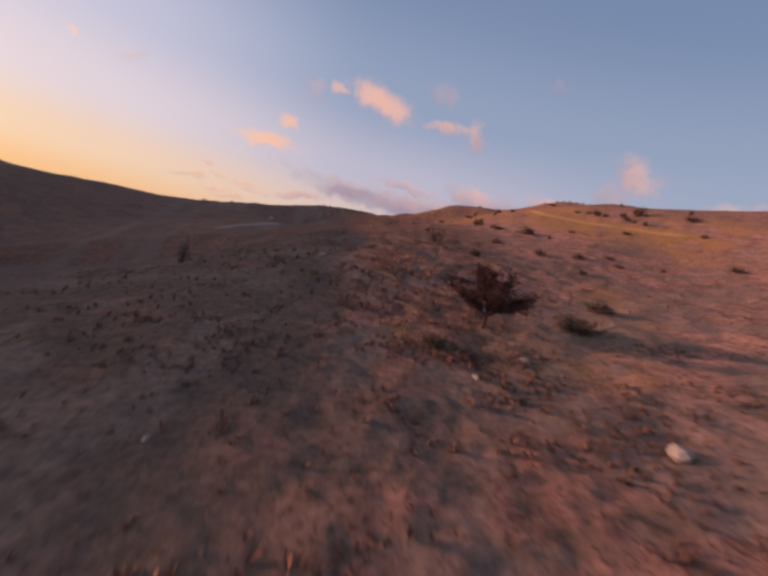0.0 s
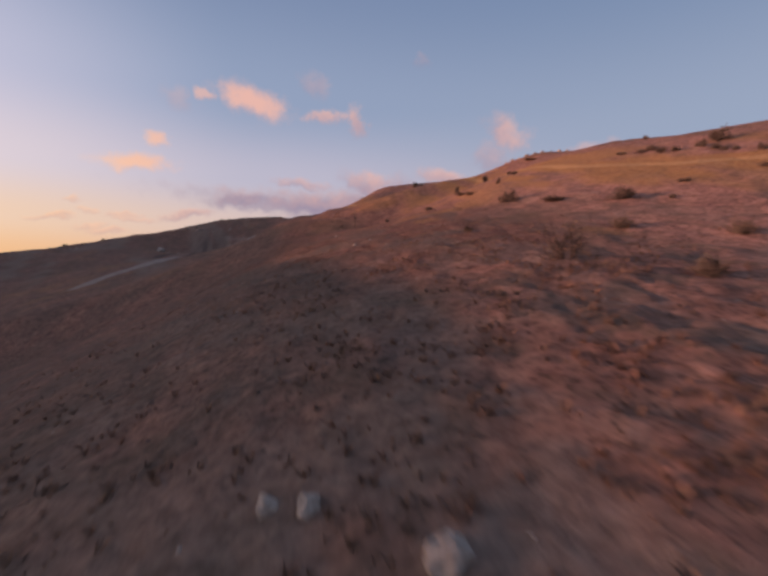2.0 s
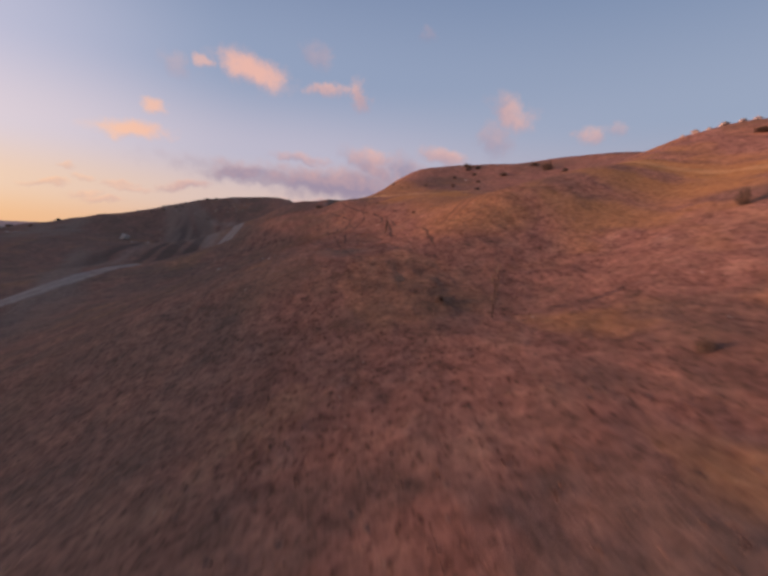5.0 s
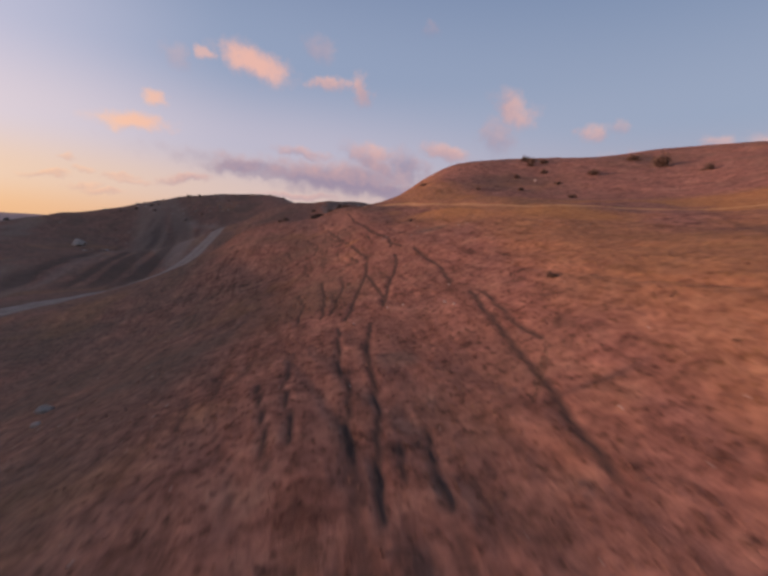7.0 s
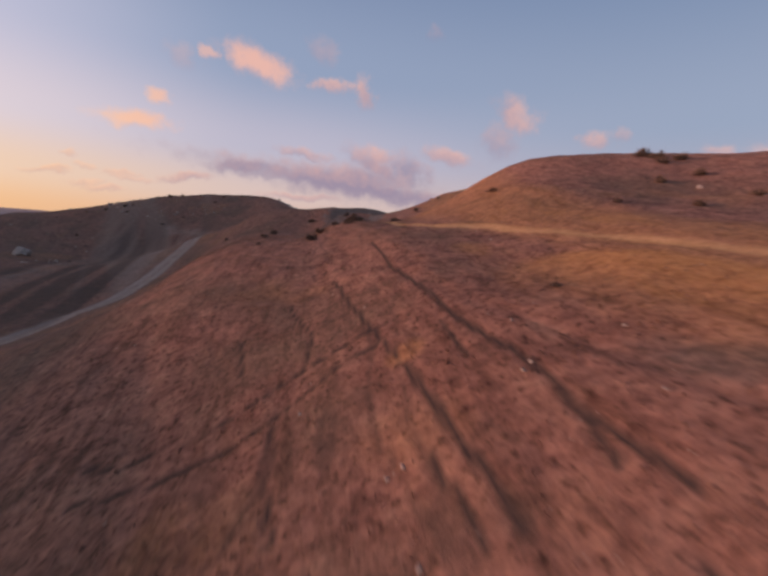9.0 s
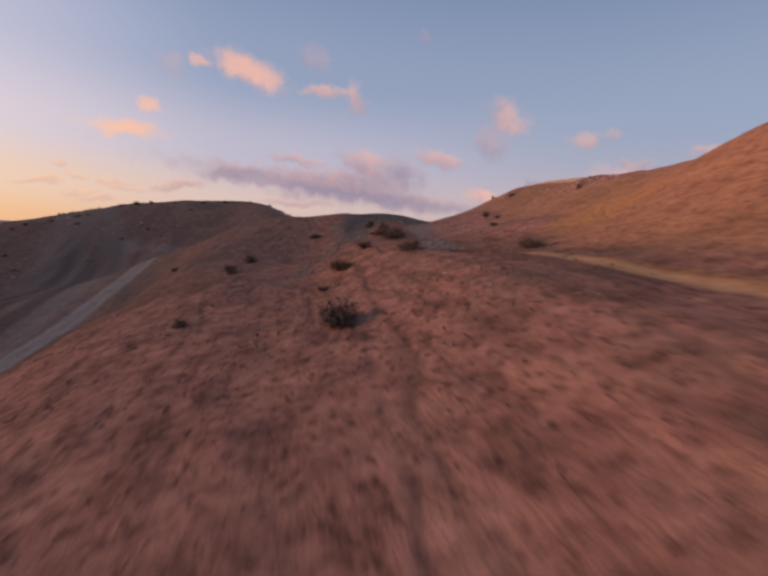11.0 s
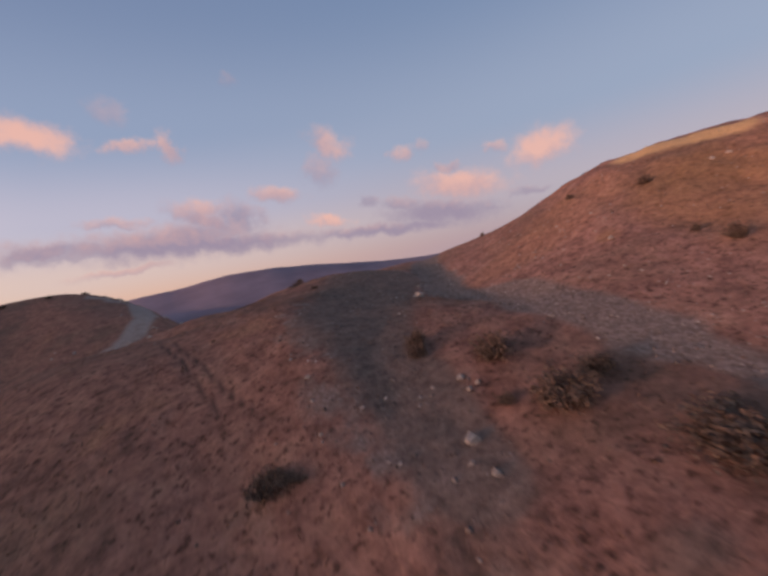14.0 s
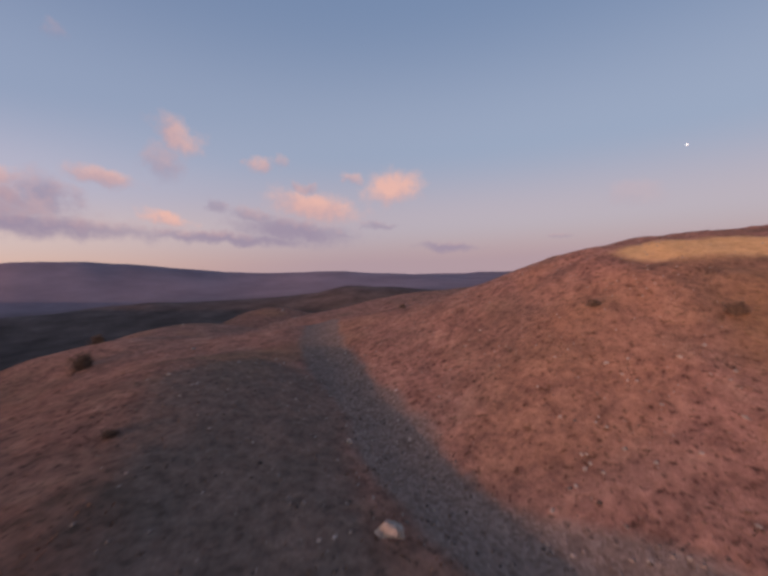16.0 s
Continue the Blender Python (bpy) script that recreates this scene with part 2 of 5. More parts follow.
def ground_material():
    k = Mat("dry_hill_ground", 0.95, 0.05)
    big, midn, fine, grit = k.noise(0.09, 5), k.noise(0.55, 5, 0.65), k.noise(2.6, 6, 0.7), k.noise(16, 4, 0.7)
    grass = k.ramp(midn, [(0.30, (0.200, 0.110, 0.085)), (0.45, (0.262, 0.137, 0.104)), (0.58, (0.305, 0.163, 0.121)), (0.74, (0.340, 0.198, 0.143))])
    tuft = k.ramp(fine, [(0.33, 0.66), (0.5, 0.97), (0.68, 1.24)])
    grass = k.mix(1.0, grass, tuft, "MULTIPLY")
    along = k.n.new("ShaderNodeVectorMath")
    along.operation = "MULTIPLY"
    along.inputs[1].default_value = (1.5, 0.22, 0.3)
    k.l.new(k.geo.outputs["Position"], along.inputs[0])
    groove = k.noise(1.0, 5, 0.62, along.outputs[0])
    grass = k.mix(k.attr("ridge"), grass, k.mix(1.0, grass, k.ramp(groove, [(0.36, 0.66), (0.47, 0.96), (0.62, 1.06)]), "MULTIPLY"))
    fleck = k.noise(4.2, 3, 0.55)
    grass = k.mix(1.0, grass, k.ramp(fleck, [(0.34, 0.45), (0.44, 1.0)]), "MULTIPLY")
    mottle = k.noise(1.1, 5, 0.7)
    grass = k.mix(1.0, grass, k.ramp(mottle, [(0.36, 0.82), (0.5, 1.0), (0.64, 1.08)]), "MULTIPLY")
    grass = k.mix(1.0, grass, k.attr("tone"), "MULTIPLY")
    olive = k.ramp(grit, [(0.3, (0.070, 0.062, 0.045)), (0.7, (0.150, 0.125, 0.088))])
    col = k.mix(k.ramp(big, [(0.50, 0.0), (0.66, 0.45)]), grass, olive)
    patches = k.noise(0.42, 4, 0.6)
    col = k.mix(k.math("MULTIPLY", k.ramp(patches, [(0.52, 0.0), (0.64, 0.5)]), k.attr("heath")), col, olive)
    gold = k.ramp(fine, [(0.3, (0.260, 0.128, 0.058)), (0.5, (0.385, 0.202, 0.080)), (0.75, (0.500, 0.292, 0.122))])
    gravel = k.ramp(k.voro(9.0, "Color"), [(0.1, (0.140, 0.105, 0.088)), (0.5, (0.245, 0.190, 0.162)), (0.9, (0.40, 0.325, 0.282))])
    gravel = k.mix(0.45, gravel, k.ramp(fine, [(0.35, (0.148, 0.112, 0.094)), (0.65, (0.29, 0.230, 0.198))]))
    sand = k.ramp(fine, [(0.3, (0.58, 0.35, 0.16)), (0.7, (0.80, 0.53, 0.27))])
    scrub = k.ramp(fine, [(0.3, (0.145, 0.105, 0.086)), (0.7, (0.30, 0.225, 0.185))])
    wobble = k.math("MULTIPLY", k.math("SUBTRACT", midn, 0.5), 0.9)
    frag = k.math("MULTIPLY", k.math("SUBTRACT", fine, 0.5), 1.1)

    def edge(ch, lo=0.15, hi=0.85):
        a = k.attr("cover", ch)
        return k.ramp(k.math("ADD", a, k.math("MULTIPLY", k.math("ADD", wobble, frag), k.math("MULTIPLY", a, k.math("SUBTRACT", 1.3, a)))), [(lo, 0.0), (hi, 1.0)])

    # dark olive-grey ground colour, also used for the painted western shade
    shade_turf = k.ramp(fine, [(0.3, (0.075, 0.060, 0.050)), (0.5, (0.132, 0.103, 0.085)), (0.72, (0.195, 0.150, 0.122))])
    col = k.mix(k.math("MULTIPLY", k.attr("shade_turf"), k.ramp(midn, [(0.3, 1.0), (0.7, 0.55)])), col, shade_turf)
    col = k.mix(k.math("MULTIPLY", edge("Green"), 0.85), col, gold)
    col = k.mix(k.math("MULTIPLY", edge("Blue"), 0.8), col, scrub)
    col = k.mix(k.math("MULTIPLY", edge("Red"), 0.92), col, gravel)
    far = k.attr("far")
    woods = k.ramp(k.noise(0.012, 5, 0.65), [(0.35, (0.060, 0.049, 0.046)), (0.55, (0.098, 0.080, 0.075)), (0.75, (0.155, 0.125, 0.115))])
    # distance haze painted into the far hills: pale mauve, warmer towards the west
    hazy_downs = k.ramp(k.noise(0.003, 5, 0.6), [(0.35, (0.20, 0.165, 0.205)), (0.65, (0.27, 0.225, 0.27))])
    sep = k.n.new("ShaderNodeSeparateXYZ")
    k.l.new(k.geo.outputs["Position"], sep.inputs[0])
    hazy_downs = k.mix(k.ramp(k.math("MULTIPLY", sep.outputs[0], -0.0004), [(0.4, 0.0), (0.8, 1.0)]), hazy_downs, (0.66, 0.46, 0.37))
    woods = k.mix(k.attr("hazy_downs"), woods, hazy_downs)
    col = k.mix(k.attr("sand"), col, sand)
    dust = k.ramp(fine, [(0.3, (0.26, 0.22, 0.195)), (0.7, (0.40, 0.345, 0.31))])
    col = k.mix(k.math("MULTIPLY", k.attr("road"), k.ramp(midn, [(0.3, 0.6), (0.55, 1.0)])), col, dust)
    col = k.mix(k.math("MULTIPLY", k.attr("rut"), k.ramp(fine, [(0.25, 0.45), (0.5, 1.0)])), col, (0.062, 0.047, 0.041))
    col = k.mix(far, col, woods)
    hgt_ = k.math("ADD", k.math("MULTIPLY", fine, 0.7), k.math("MULTIPLY", grit, 0.3))
    k.bump(hgt_, 0.55, 0.22)
    return k.colour(col)


# ---------------------------------------------------------------- the lie of the land
def lattice(ix, iy, seed):
    v = np.sin(ix * 127.1 + iy * 311.7 + seed * 74.7) * 43758.5453
    return v - np.floor(v)


def vnoise(x, y, seed=0):
    """Smooth value noise in 0..1 on arrays."""
    ix, iy = np.floor(x), np.floor(y)
    fx, fy = x - ix, y - iy
    fx, fy = fx * fx * (3 - 2 * fx), fy * fy * (3 - 2 * fy)
    a, b = lattice(ix, iy, seed), lattice(ix + 1, iy, seed)
    c, d = lattice(ix, iy + 1, seed), lattice(ix + 1, iy + 1, seed)
    return (a * (1 - fx) + b * fx) * (1 - fy) + (c * (1 - fx) + d * fx) * fy


def fbm(x, y, octaves=4, seed=0):
    s, amp = 0.0, 0.5
    for i in range(octaves):
        s = s + amp * vnoise(x * 2 ** i + i * 17.3, y * 2 ** i - i * 9.1, seed + i)
        amp *= 0.5
    return s


# heights of the ridge, in metres: one row for each strip from the left flank to the right-hand slope, one number every 25 m along the ridge
STRIPS = np.array([
    [-8.3, -5.3, -2.4, 0.1, 1.5, 1.6, 0.2, -3.4, -5, -5.2, -9, -15.5],
    [-9.4, -4, 1.3, 4.8, 6.4, 7.8, 11, 12.3, 8.5, 6.7, -2.4, -16.1],
    [-10, -2.3, 5.5, 9, 9.6, 10.8, 13.3, 13.2, 8.5, 4.3, -7.7, -24.3],
    [-9.9, -1.7, 5.9, 9.1, 10.2, 12.4, 13.2, 11, 7.1, -2.9, -15.9, -31.2],
    [-9.6, -1.6, 6.1, 10, 10.8, 14.1, 15.4, 12.9, 7.3, -7.9, -22.4, -39.8],
    [-7.7, -1, 5.9, 11.8, 16.5, 17.1, 13.3, 8.8, 3.3, -11.3, -36.4, -62.3],
    [-3.6, 2.6, 9, 14.4, 18.1, 18.7, 17.4, 12.6, -0.8, -19.9, -47.5, -83.5],
    [1.9, 7.3, 12.4, 16.3, 17.8, 16.3, 14.7, 9.8, -8.3, -38.6, -78.2, -123.3],
])
HUMPS = []


def hump(x, y, r, h):
    HUMPS.append((x, y, r, h))


hump(-30, 330, 45, 34.4)
hump(-95, 300, 55, 20.2)
hump(-60, 440, 70, -15.4)
hump(10, 470, 60, 10.4)
hump(-150, 470, 90, -14.8)
hump(-130, 200, 60, 1.9)
hump(-200, 330, 90, 6.4)
hump(-120, 90, 60, -35.1)
hump(-75, 120, 30, 8.6)
hump(-70, 40, 22, 0.5)
hump(75, 150, 30, 14.5)
hump(80, 60, 30, 8)
hump(90, 240, 40, 48.7)
hump(60, 290, 45, 102.1)
hump(120, 300, 60, -1.1)
hump(24, 85, 10, 2.8)
hump(34, 100, 12, 2.2)
hump(16, 75, 8, -2.7)
hump(27, 168, 9, -5.4)
hump(20, 178, 9, -0.7)
hump(33, 178, 10, 1.9)
hump(17, 160, 8, -3.9)
hump(13, 190, 7, 2.7)
hump(30, 255, 16, 30.6)
hump(50, 235, 16, 6.7)
hump(0, 300, 30, -17.6)
hump(-70, 200, 30, -0.8)
hump(-60, 260, 30, -7.4)
hump(24, 196, 9, 6.8)
hump(36, 204, 11, 11.8)
hump(11, 214, 8, 9.9)
hump(4, 200, 8, 6.5)
hump(-4, 214, 10, 3)
hump(46, 190, 14, 10.6)
hump(18, 172, 11, 6.5)
hump(30, 222, 11, 14)
hump(20, 150, 12, 5.6)
hump(34, 140, 16, -1.4)
hump(24, 100, 12, -4)
hump(14, 108, 8, -0.7)
hump(30, 60, 14, 0.2)
hump(44, 64, 12, -1)
hump(-3, 160, 8, -0.3)
hump(-14, 120, 12, -4)
hump(-45, 150, 22, 1.3)
hump(38, 165, 14, 7.1)
hump(22, 120, 11, -1.5)
hump(12, 233, 9, 10.3)
hump(6, 80, 11, -0.4)
hump(6, 93, 11, 0.4)
hump(6, 106, 11, -0.9)
hump(6, 119, 11, 0.3)
hump(20, 93, 11, -2.1)
hump(20, 106, 11, 1.6)
hump(20, 119, 11, 0.7)
hump(20, 133, 11, -0.3)
hump(34, 80, 11, 0.9)
hump(34, 93, 11, -2.1)
hump(34, 106, 11, -0.8)
hump(34, 119, 11, -1.7)
hump(34, 133, 11, 0.4)
hump(12, 88, 9, -1.3)
hump(14, 30, 9, 0.3)
hump(24, 38, 9, -1)
hump(22, 26, 9, -3)
hump(-32, 92, 18, 1.1)
hump(-36, 137, 20, 1.5)
hump(-31, 205, 15, 1.3)
hump(-32, 230, 13, 3.8)
hump(5, 182, 6, 0.7)
hump(26, 139, 8, -1.9)
hump(-20, 137, 8, -0.4)
hump(-16, 148, 8, -0.2)
hump(-22, 165, 8, -0.4)
hump(-21, 190, 7, 0.3)
hump(-23, 209, 7, -0.4)
hump(-34, 162, 8, -0.3)
hump(-27, 190, 7, -1.7)
hump(-30, 204, 7, -0.3)
hump(-32, 230, 10, 0.5)
hump(-31, 252, 10, 4)
hump(38, 154, 8, -0.2)
hump(46, 148, 9, 0.9)
hump(32, 142, 6, -0.2)


def on_line(x, y, pts):
    """Distance of (x, y) from a line through the points, and the way along it."""
    best = np.full(np.shape(x), 1e9)
    for (ax, ay), (bx, by) in zip(pts[:-1], pts[1:]):
        dx, dy = bx - ax, by - ay
        t = np.clip(((x - ax) * dx + (y - ay) * dy) / (dx * dx + dy * dy), 0, 1)
        best = np.minimum(best, np.hypot(x - ax - t * dx, y - ay - t * dy))
    return best


TRACK = [(6.5, 165.0), (7.6, 171.0), (9.4, 178.0), (11.8, 187.0), (13.2, 193.5), (14.8, 199.5), (18.0, 205.5), (23.0, 213.5), (33.0, 226.0)]
BANK = [(1.2, 186.0), (1.9, 192.0), (3.0, 198.5), (5.0, 204.5), (9.0, 210.0), (15.0, 216.0)]
HOLLOW = [(4.6, 187.5), (5.6, 193.0), (7.6, 199.0), (10.5, 205.0), (15.0, 210.5)]


def smooth(d, lo, hi):
    t = np.clip((hi - d) / (hi - lo), 0, 1)
    return t * t * (3 - 2 * t)


def weights(t):
    return (1 - t) ** 3 / 6, (3 * t ** 3 - 6 * t * t + 4) / 6, (-3 * t ** 3 + 3 * t * t + 3 * t + 1) / 6, t ** 3 / 6


def ridge_land(x, y):
    """The ridge and its two flanks, without their small relief."""
    nu, nv = STRIPS.shape
    u = np.clip(np.arcsinh((x - 2) / 7) / 0.7 + 3.5, 0, nu - 1 - 1e-6)
    v = np.clip((y + 15) / 25, 0, nv - 1 - 1e-6)
    iu, iv = u.astype(int), v.astype(int)
    bu, bv = weights(u - iu), weights(v - iv)
    z = np.zeros_like(x)
    for a in range(4):
        for b in range(4):
            z += bu[a] * bv[b] * STRIPS[np.clip(iu + a - 1, 0, nu - 1), np.clip(iv + b - 1, 0, nv - 1)]
    for hx, hy, r, hh in HUMPS:
        z += hh * np.exp(-((x - hx) ** 2 + (y - hy) ** 2) / (2 * r * r))
    z += 1.8 * np.exp(-((x - 14) ** 2 + (y - 153) ** 2) / 128)
    # a low bank added to cast shade beside the upper track, the hollow behind it and the track's own cut
    bx, by = x + 2.4 * (fbm(x / 4, y / 4, 3, 81) - 0.45), y + 2.4 * (fbm(x / 4, y / 4, 3, 85) - 0.45)
    fade = np.clip((210 - y) / 14, 0, 1) * np.clip((y - 182) / 8, 0, 1)
    z += fade * (0.42 * np.exp(-(on_line(bx, by, BANK) / 2.1) ** 2) - 0.22 * np.exp(-(on_line(bx, by, HOLLOW) / 2.2) ** 2))
    z -= 0.35 * np.exp(-(on_line(x, y, TRACK[4:]) / 1.8) ** 2)
    return z


# the foot of the hill has the same folds as the ridge strips above, FOOT times as large
FOOT, FOOT_AT, FOOT_FROM = 1.6, (-6.35, 31.60, 2.86), (-6.52, 38.41, 5.32)


SPURS = [(12, 149, 6, -0.9), (20, 150, 6, -1.2), (28, 151, 6, -0.5), (25, 163, 6, 0.3), (26, 174, 6, 3.5), (19, 178, 6, -0.2), (32, 163, 7, 1.7), (4, 148, 6, -1.1), (46, 96, 8, 2.1), (55, 72, 8, 1.3), (60, 64, 8, -1.3), (58, 84, 8, -1), (48, 152, 7, -1), (54, 133, 7, -0.9), (24, 184, 5, -0.5), (-20, 152, 7, -1.7), (-26, 155, 7, -0.6), (-26, 204, 6, -1.2), (-27, 220, 6, -1.2), (-25, 166, 6, -1.2), (-216, 206, 30, -4), (-137, 227, 25, -2.5), (53, 75, 6, -0.6), (72, 71, 8, -0.8), (24, 158, 5.5, 1.9), (20.5, 160, 4, 0.8), (29, 173, 5, -1.3), (1, 205, 4, -0.4), (9, 212, 4, -0.6)]


def foot_xy(x, y):
    return FOOT_FROM[0] + (x - FOOT_AT[0]) / FOOT, FOOT_FROM[1] + (y - FOOT_AT[1]) / FOOT


def land(x, y):
    """The height of the ground, without its small relief."""
    x, y = np.asarray(x, float), np.asarray(y, float)
    z = ridge_land(x, y)
    foot = FOOT_AT[2] + FOOT * (ridge_land(*foot_xy(x, y)) - FOOT_FROM[2])
    z = z + (foot - z) * smooth(y - 0.5 * np.maximum(x, 0), 63, 80)
    for hx, hy, r, hh in SPURS:
        z += hh * np.exp(-((x - hx) ** 2 + (y - hy) ** 2) / (2 * r * r))
    r = np.hypot(x, y - 190)
    az = np.degrees(np.arctan2(x, y - 190))
    floor_ = -120 + 40 * (fbm(x / 420, y / 420, 4, 5) - 0.5)
    crest = np.interp(az, [-180, -75, -45, -25, -8, 4, 11, 17, 24, 31, 40, 48, 64, 90, 180], [0, -10, -10, 5, 40, 85, 122, 118, 80, 18, -18, -28, -115, -130, -60])
    crest = crest + 26 * (fbm(az / 5.0, az * 0 + 3.3, 3, 8) - 0.45)
    ridge = floor_ + (crest - floor_) * np.exp(-((r - 3300) / 700) ** 2)
    second = np.exp(-((r - 1500) / 260) ** 2) * np.interp(az, [-60, 0, 20, 45, 80], [20, 30, 42, 62, 20]) * (0.5 + fbm(az / 8, r / 900, 3, 4))
    t = np.clip((r - 300) / 500, 0, 1)
    t = t * t * (3 - 2 * t)
    z = z * (1 - t) + (ridge + second) * t
    # hills added out of view across the valley, shaped to block the low sun
    near = np.interp(y, [-212.4, -100.4, -36.4, 11.6, 24.6, 44.6, 64.6, 97.6, 122.6, 142.6, 155.6, 167.6, 182.6, 196.6, 205, 211], [-27.6, -21.6, -13.6, -0.8, 4.8, 12.8, 18.9, 25.0, 28.6, 29.0, 30.3, 30.1, 30.1, 31.1, 32.0, -30])
    shade_knoll = np.interp(y, [-45, -30, -15, -2, 10, 19, 31, 45, 54, 61, 67], [-33, -17, -7.6, -3.4, 0.0, 1.7, 4.9, 5.6, 4.6, -10, -33])
    z = z + (np.maximum(shade_knoll, z) - z) * np.minimum(1, 1.2 * np.exp(-((x + 104.7) / 12.8) ** 2))
    z = z + (np.maximum(near, z) - z) * np.minimum(1, 1.35 * np.exp(-((x + 300) / 26) ** 2))
    shade_hill = np.interp(y, [203, 213, 224, 232.6, 241, 264, 275, 308, 378, 392], [-60, 45, 46.2, 51.1, 55.4, 60, 55, 54, 54, -60])
    z = z + (np.maximum(shade_hill, z) - z) * np.minimum(1, 1.35 * np.exp(-((x + 480) / 34) ** 2))
    shade_ridge = np.interp(y, [90, 310, 430, 550, 650, 810], [-60, 130, 232, 262, 264, -60])
    return z + (np.maximum(shade_ridge, z) - z) * np.minimum(1, 1.2 * np.exp(-((x + 2955) / 420) ** 2))


RUTS = []


def rut(width, *pts, depth=1.0):
    RUTS.append((width, depth, pts))


rut(0.3, (3.2, 139.9), (3.2, 137.2), (3.2, 135.2), (3.2, 133.6), (3.2, 132.2), (3.4, 130.5), (3.5, 129.0), (3.7, 127.7), (3.9, 125.3), (4.0, 123.3), (4.2, 121.8), (4.5, 120.4), (4.7, 118.7), (4.7, 117.1), (4.8, 115.7), (5.0, 114.3))
rut(0.3, (1.7, 122.1), (1.8, 120.7), (1.9, 119.2), (2.0, 117.9), (2.2, 116.4), (2.3, 114.9))
rut(0.28, (4.6, 116.7), (4.3, 115.3))
rut(0.26, (0.0, 134.1), (0.3, 132.0), (0.5, 130.3), (0.6, 128.9), (0.8, 127.0), (1.1, 125.6), (1.3, 124.3), (1.5, 122.8))
rut(0.22, (-7.9, 134.6), (-7.1, 132.5), (-6.4, 130.6), (-5.8, 128.8), (-5.3, 127.2), depth=0.5)
rut(0.22, (2.3, 125.5), (0.7, 125.6), (-0.7, 125.2), (-2.0, 124.8), (-3.5, 124.0), (-4.9, 123.6), (-6.6, 123.6), (-8.1, 123.9), (-9.7, 124.6))
rut(0.22, (1.1, 124.3), (-0.2, 124.1), (-1.6, 123.3), (-2.8, 122.5), (-4.3, 122.1), (-5.7, 122.1), (-7.0, 122.3), (-8.8, 122.7))
rut(0.2, (-2.7, 122.2), (-2.6, 120.9), (-2.6, 119.4), (-2.4, 117.8))
rut(0.22, (1.3, 118.0), (1.5, 116.5), (1.6, 115.1))
rut(0.2, (3.5, 124.0), (3.4, 122.4), (3.4, 120.9))
rut(0.18, (-2.7, 136.8), (-1.3, 136.8), (0.3, 136.2), (1.3, 135.3))
rut(0.18, (-2.5, 132.5), (-2.2, 131.1), (-1.8, 129.9), (-1.3, 127.5), (-1.5, 126.0), (-1.7, 124.7))
rut(0.18, (-4.7, 129.5), (-4.5, 128.0), (-4.3, 126.5))
rut(0.28, (2.1, 114.0), (1.7, 111.4), (1.2, 109.3), (0.7, 107.5), (0.3, 105.9), (-0.2, 104.1), (-0.4, 102.7), (-0.9, 101.4))
rut(0.3, (4.1, 113.1), (4.0, 111.8), (3.7, 110.5), (3.1, 108.3), (2.5, 106.5), (2.0, 104.9), (1.6, 103.6), (1.2, 102.2))
rut(0.24, (1.5, 110.3), (1.6, 108.5), (1.6, 107.0), (1.6, 105.5), (1.5, 104.1), (1.3, 102.7))
rut(0.22, (0.0, 113.3), (-0.0, 111.1), (-0.2, 109.2), (-0.6, 107.6), (-0.9, 106.3), (-1.1, 104.7), (-1.6, 103.1))
rut(0.24, (-1.5, 113.2), (-1.5, 111.4), (-1.5, 109.7), (-1.6, 108.4), (-1.7, 106.3), (-1.8, 104.5), (-2.0, 103.1))
rut(0.22, (-3.1, 112.7), (-3.1, 111.2), (-3.1, 109.9), (-3.0, 107.7), (-3.1, 106.1), (-3.2, 104.7), (-3.3, 103.1))
rut(0.28, (5.5, 112.3), (5.5, 111.0), (5.5, 108.7), (5.4, 106.8), (5.4, 105.1), (5.2, 103.8), (5.0, 102.3))
rut(0.28, (0.2, 100.1), (-0.2, 98.4), (-0.5, 96.8), (-0.6, 95.3), (-0.7, 93.9), (-0.8, 92.1), (-1.2, 90.5), (-1.4, 89.2), (-1.6, 87.7))
rut(0.22, (-1.3, 100.6), (-1.4, 99.3), (-1.6, 97.0), (-1.7, 95.4), (-1.6, 94.0), (-1.7, 92.6), (-1.9, 91.3), (-2.0, 89.7), (-2.0, 88.1))
rut(0.3, (5.1, 100.1), (4.8, 98.0), (4.7, 96.4), (4.5, 94.9), (4.2, 93.2), (4.0, 91.8), (3.6, 90.0), (3.3, 88.7), (3.1, 87.3))
rut(0.22, (5.5, 100.1), (5.4, 98.8), (5.3, 96.9), (5.1, 95.1), (5.2, 93.5))
rut(0.2, (-6.4, 100.0), (-6.2, 97.9), (-6.1, 96.3), (-5.9, 93.9), (-5.4, 92.2), (-5.0, 90.9), (-4.5, 89.2), depth=0.5)
rut(0.2, (-7.2, 97.0), (-6.9, 95.1), (-6.8, 93.7), (-6.5, 92.2), depth=0.5)
rut(0.2, (-4.6, 95.5), (-4.4, 93.5), (-4.2, 92.1), (-4.0, 90.3))
rut(0.2, (-3.4, 98.4), (-3.5, 96.4), (-3.7, 94.9), (-3.5, 92.8), (-3.4, 91.2))
rut(0.2, (0.3, 90.9), (0.0, 89.3), (-0.2, 87.7))
rut(0.2, (-0.6, 90.2), (-0.9, 88.8))
rut(0.3, (25.0, 105.4), (15.4, 94.4), (11.9, 90.3), (10.4, 88.4), (9.2, 86.9), (8.3, 85.7), (6.8, 84.0), depth=0.5)
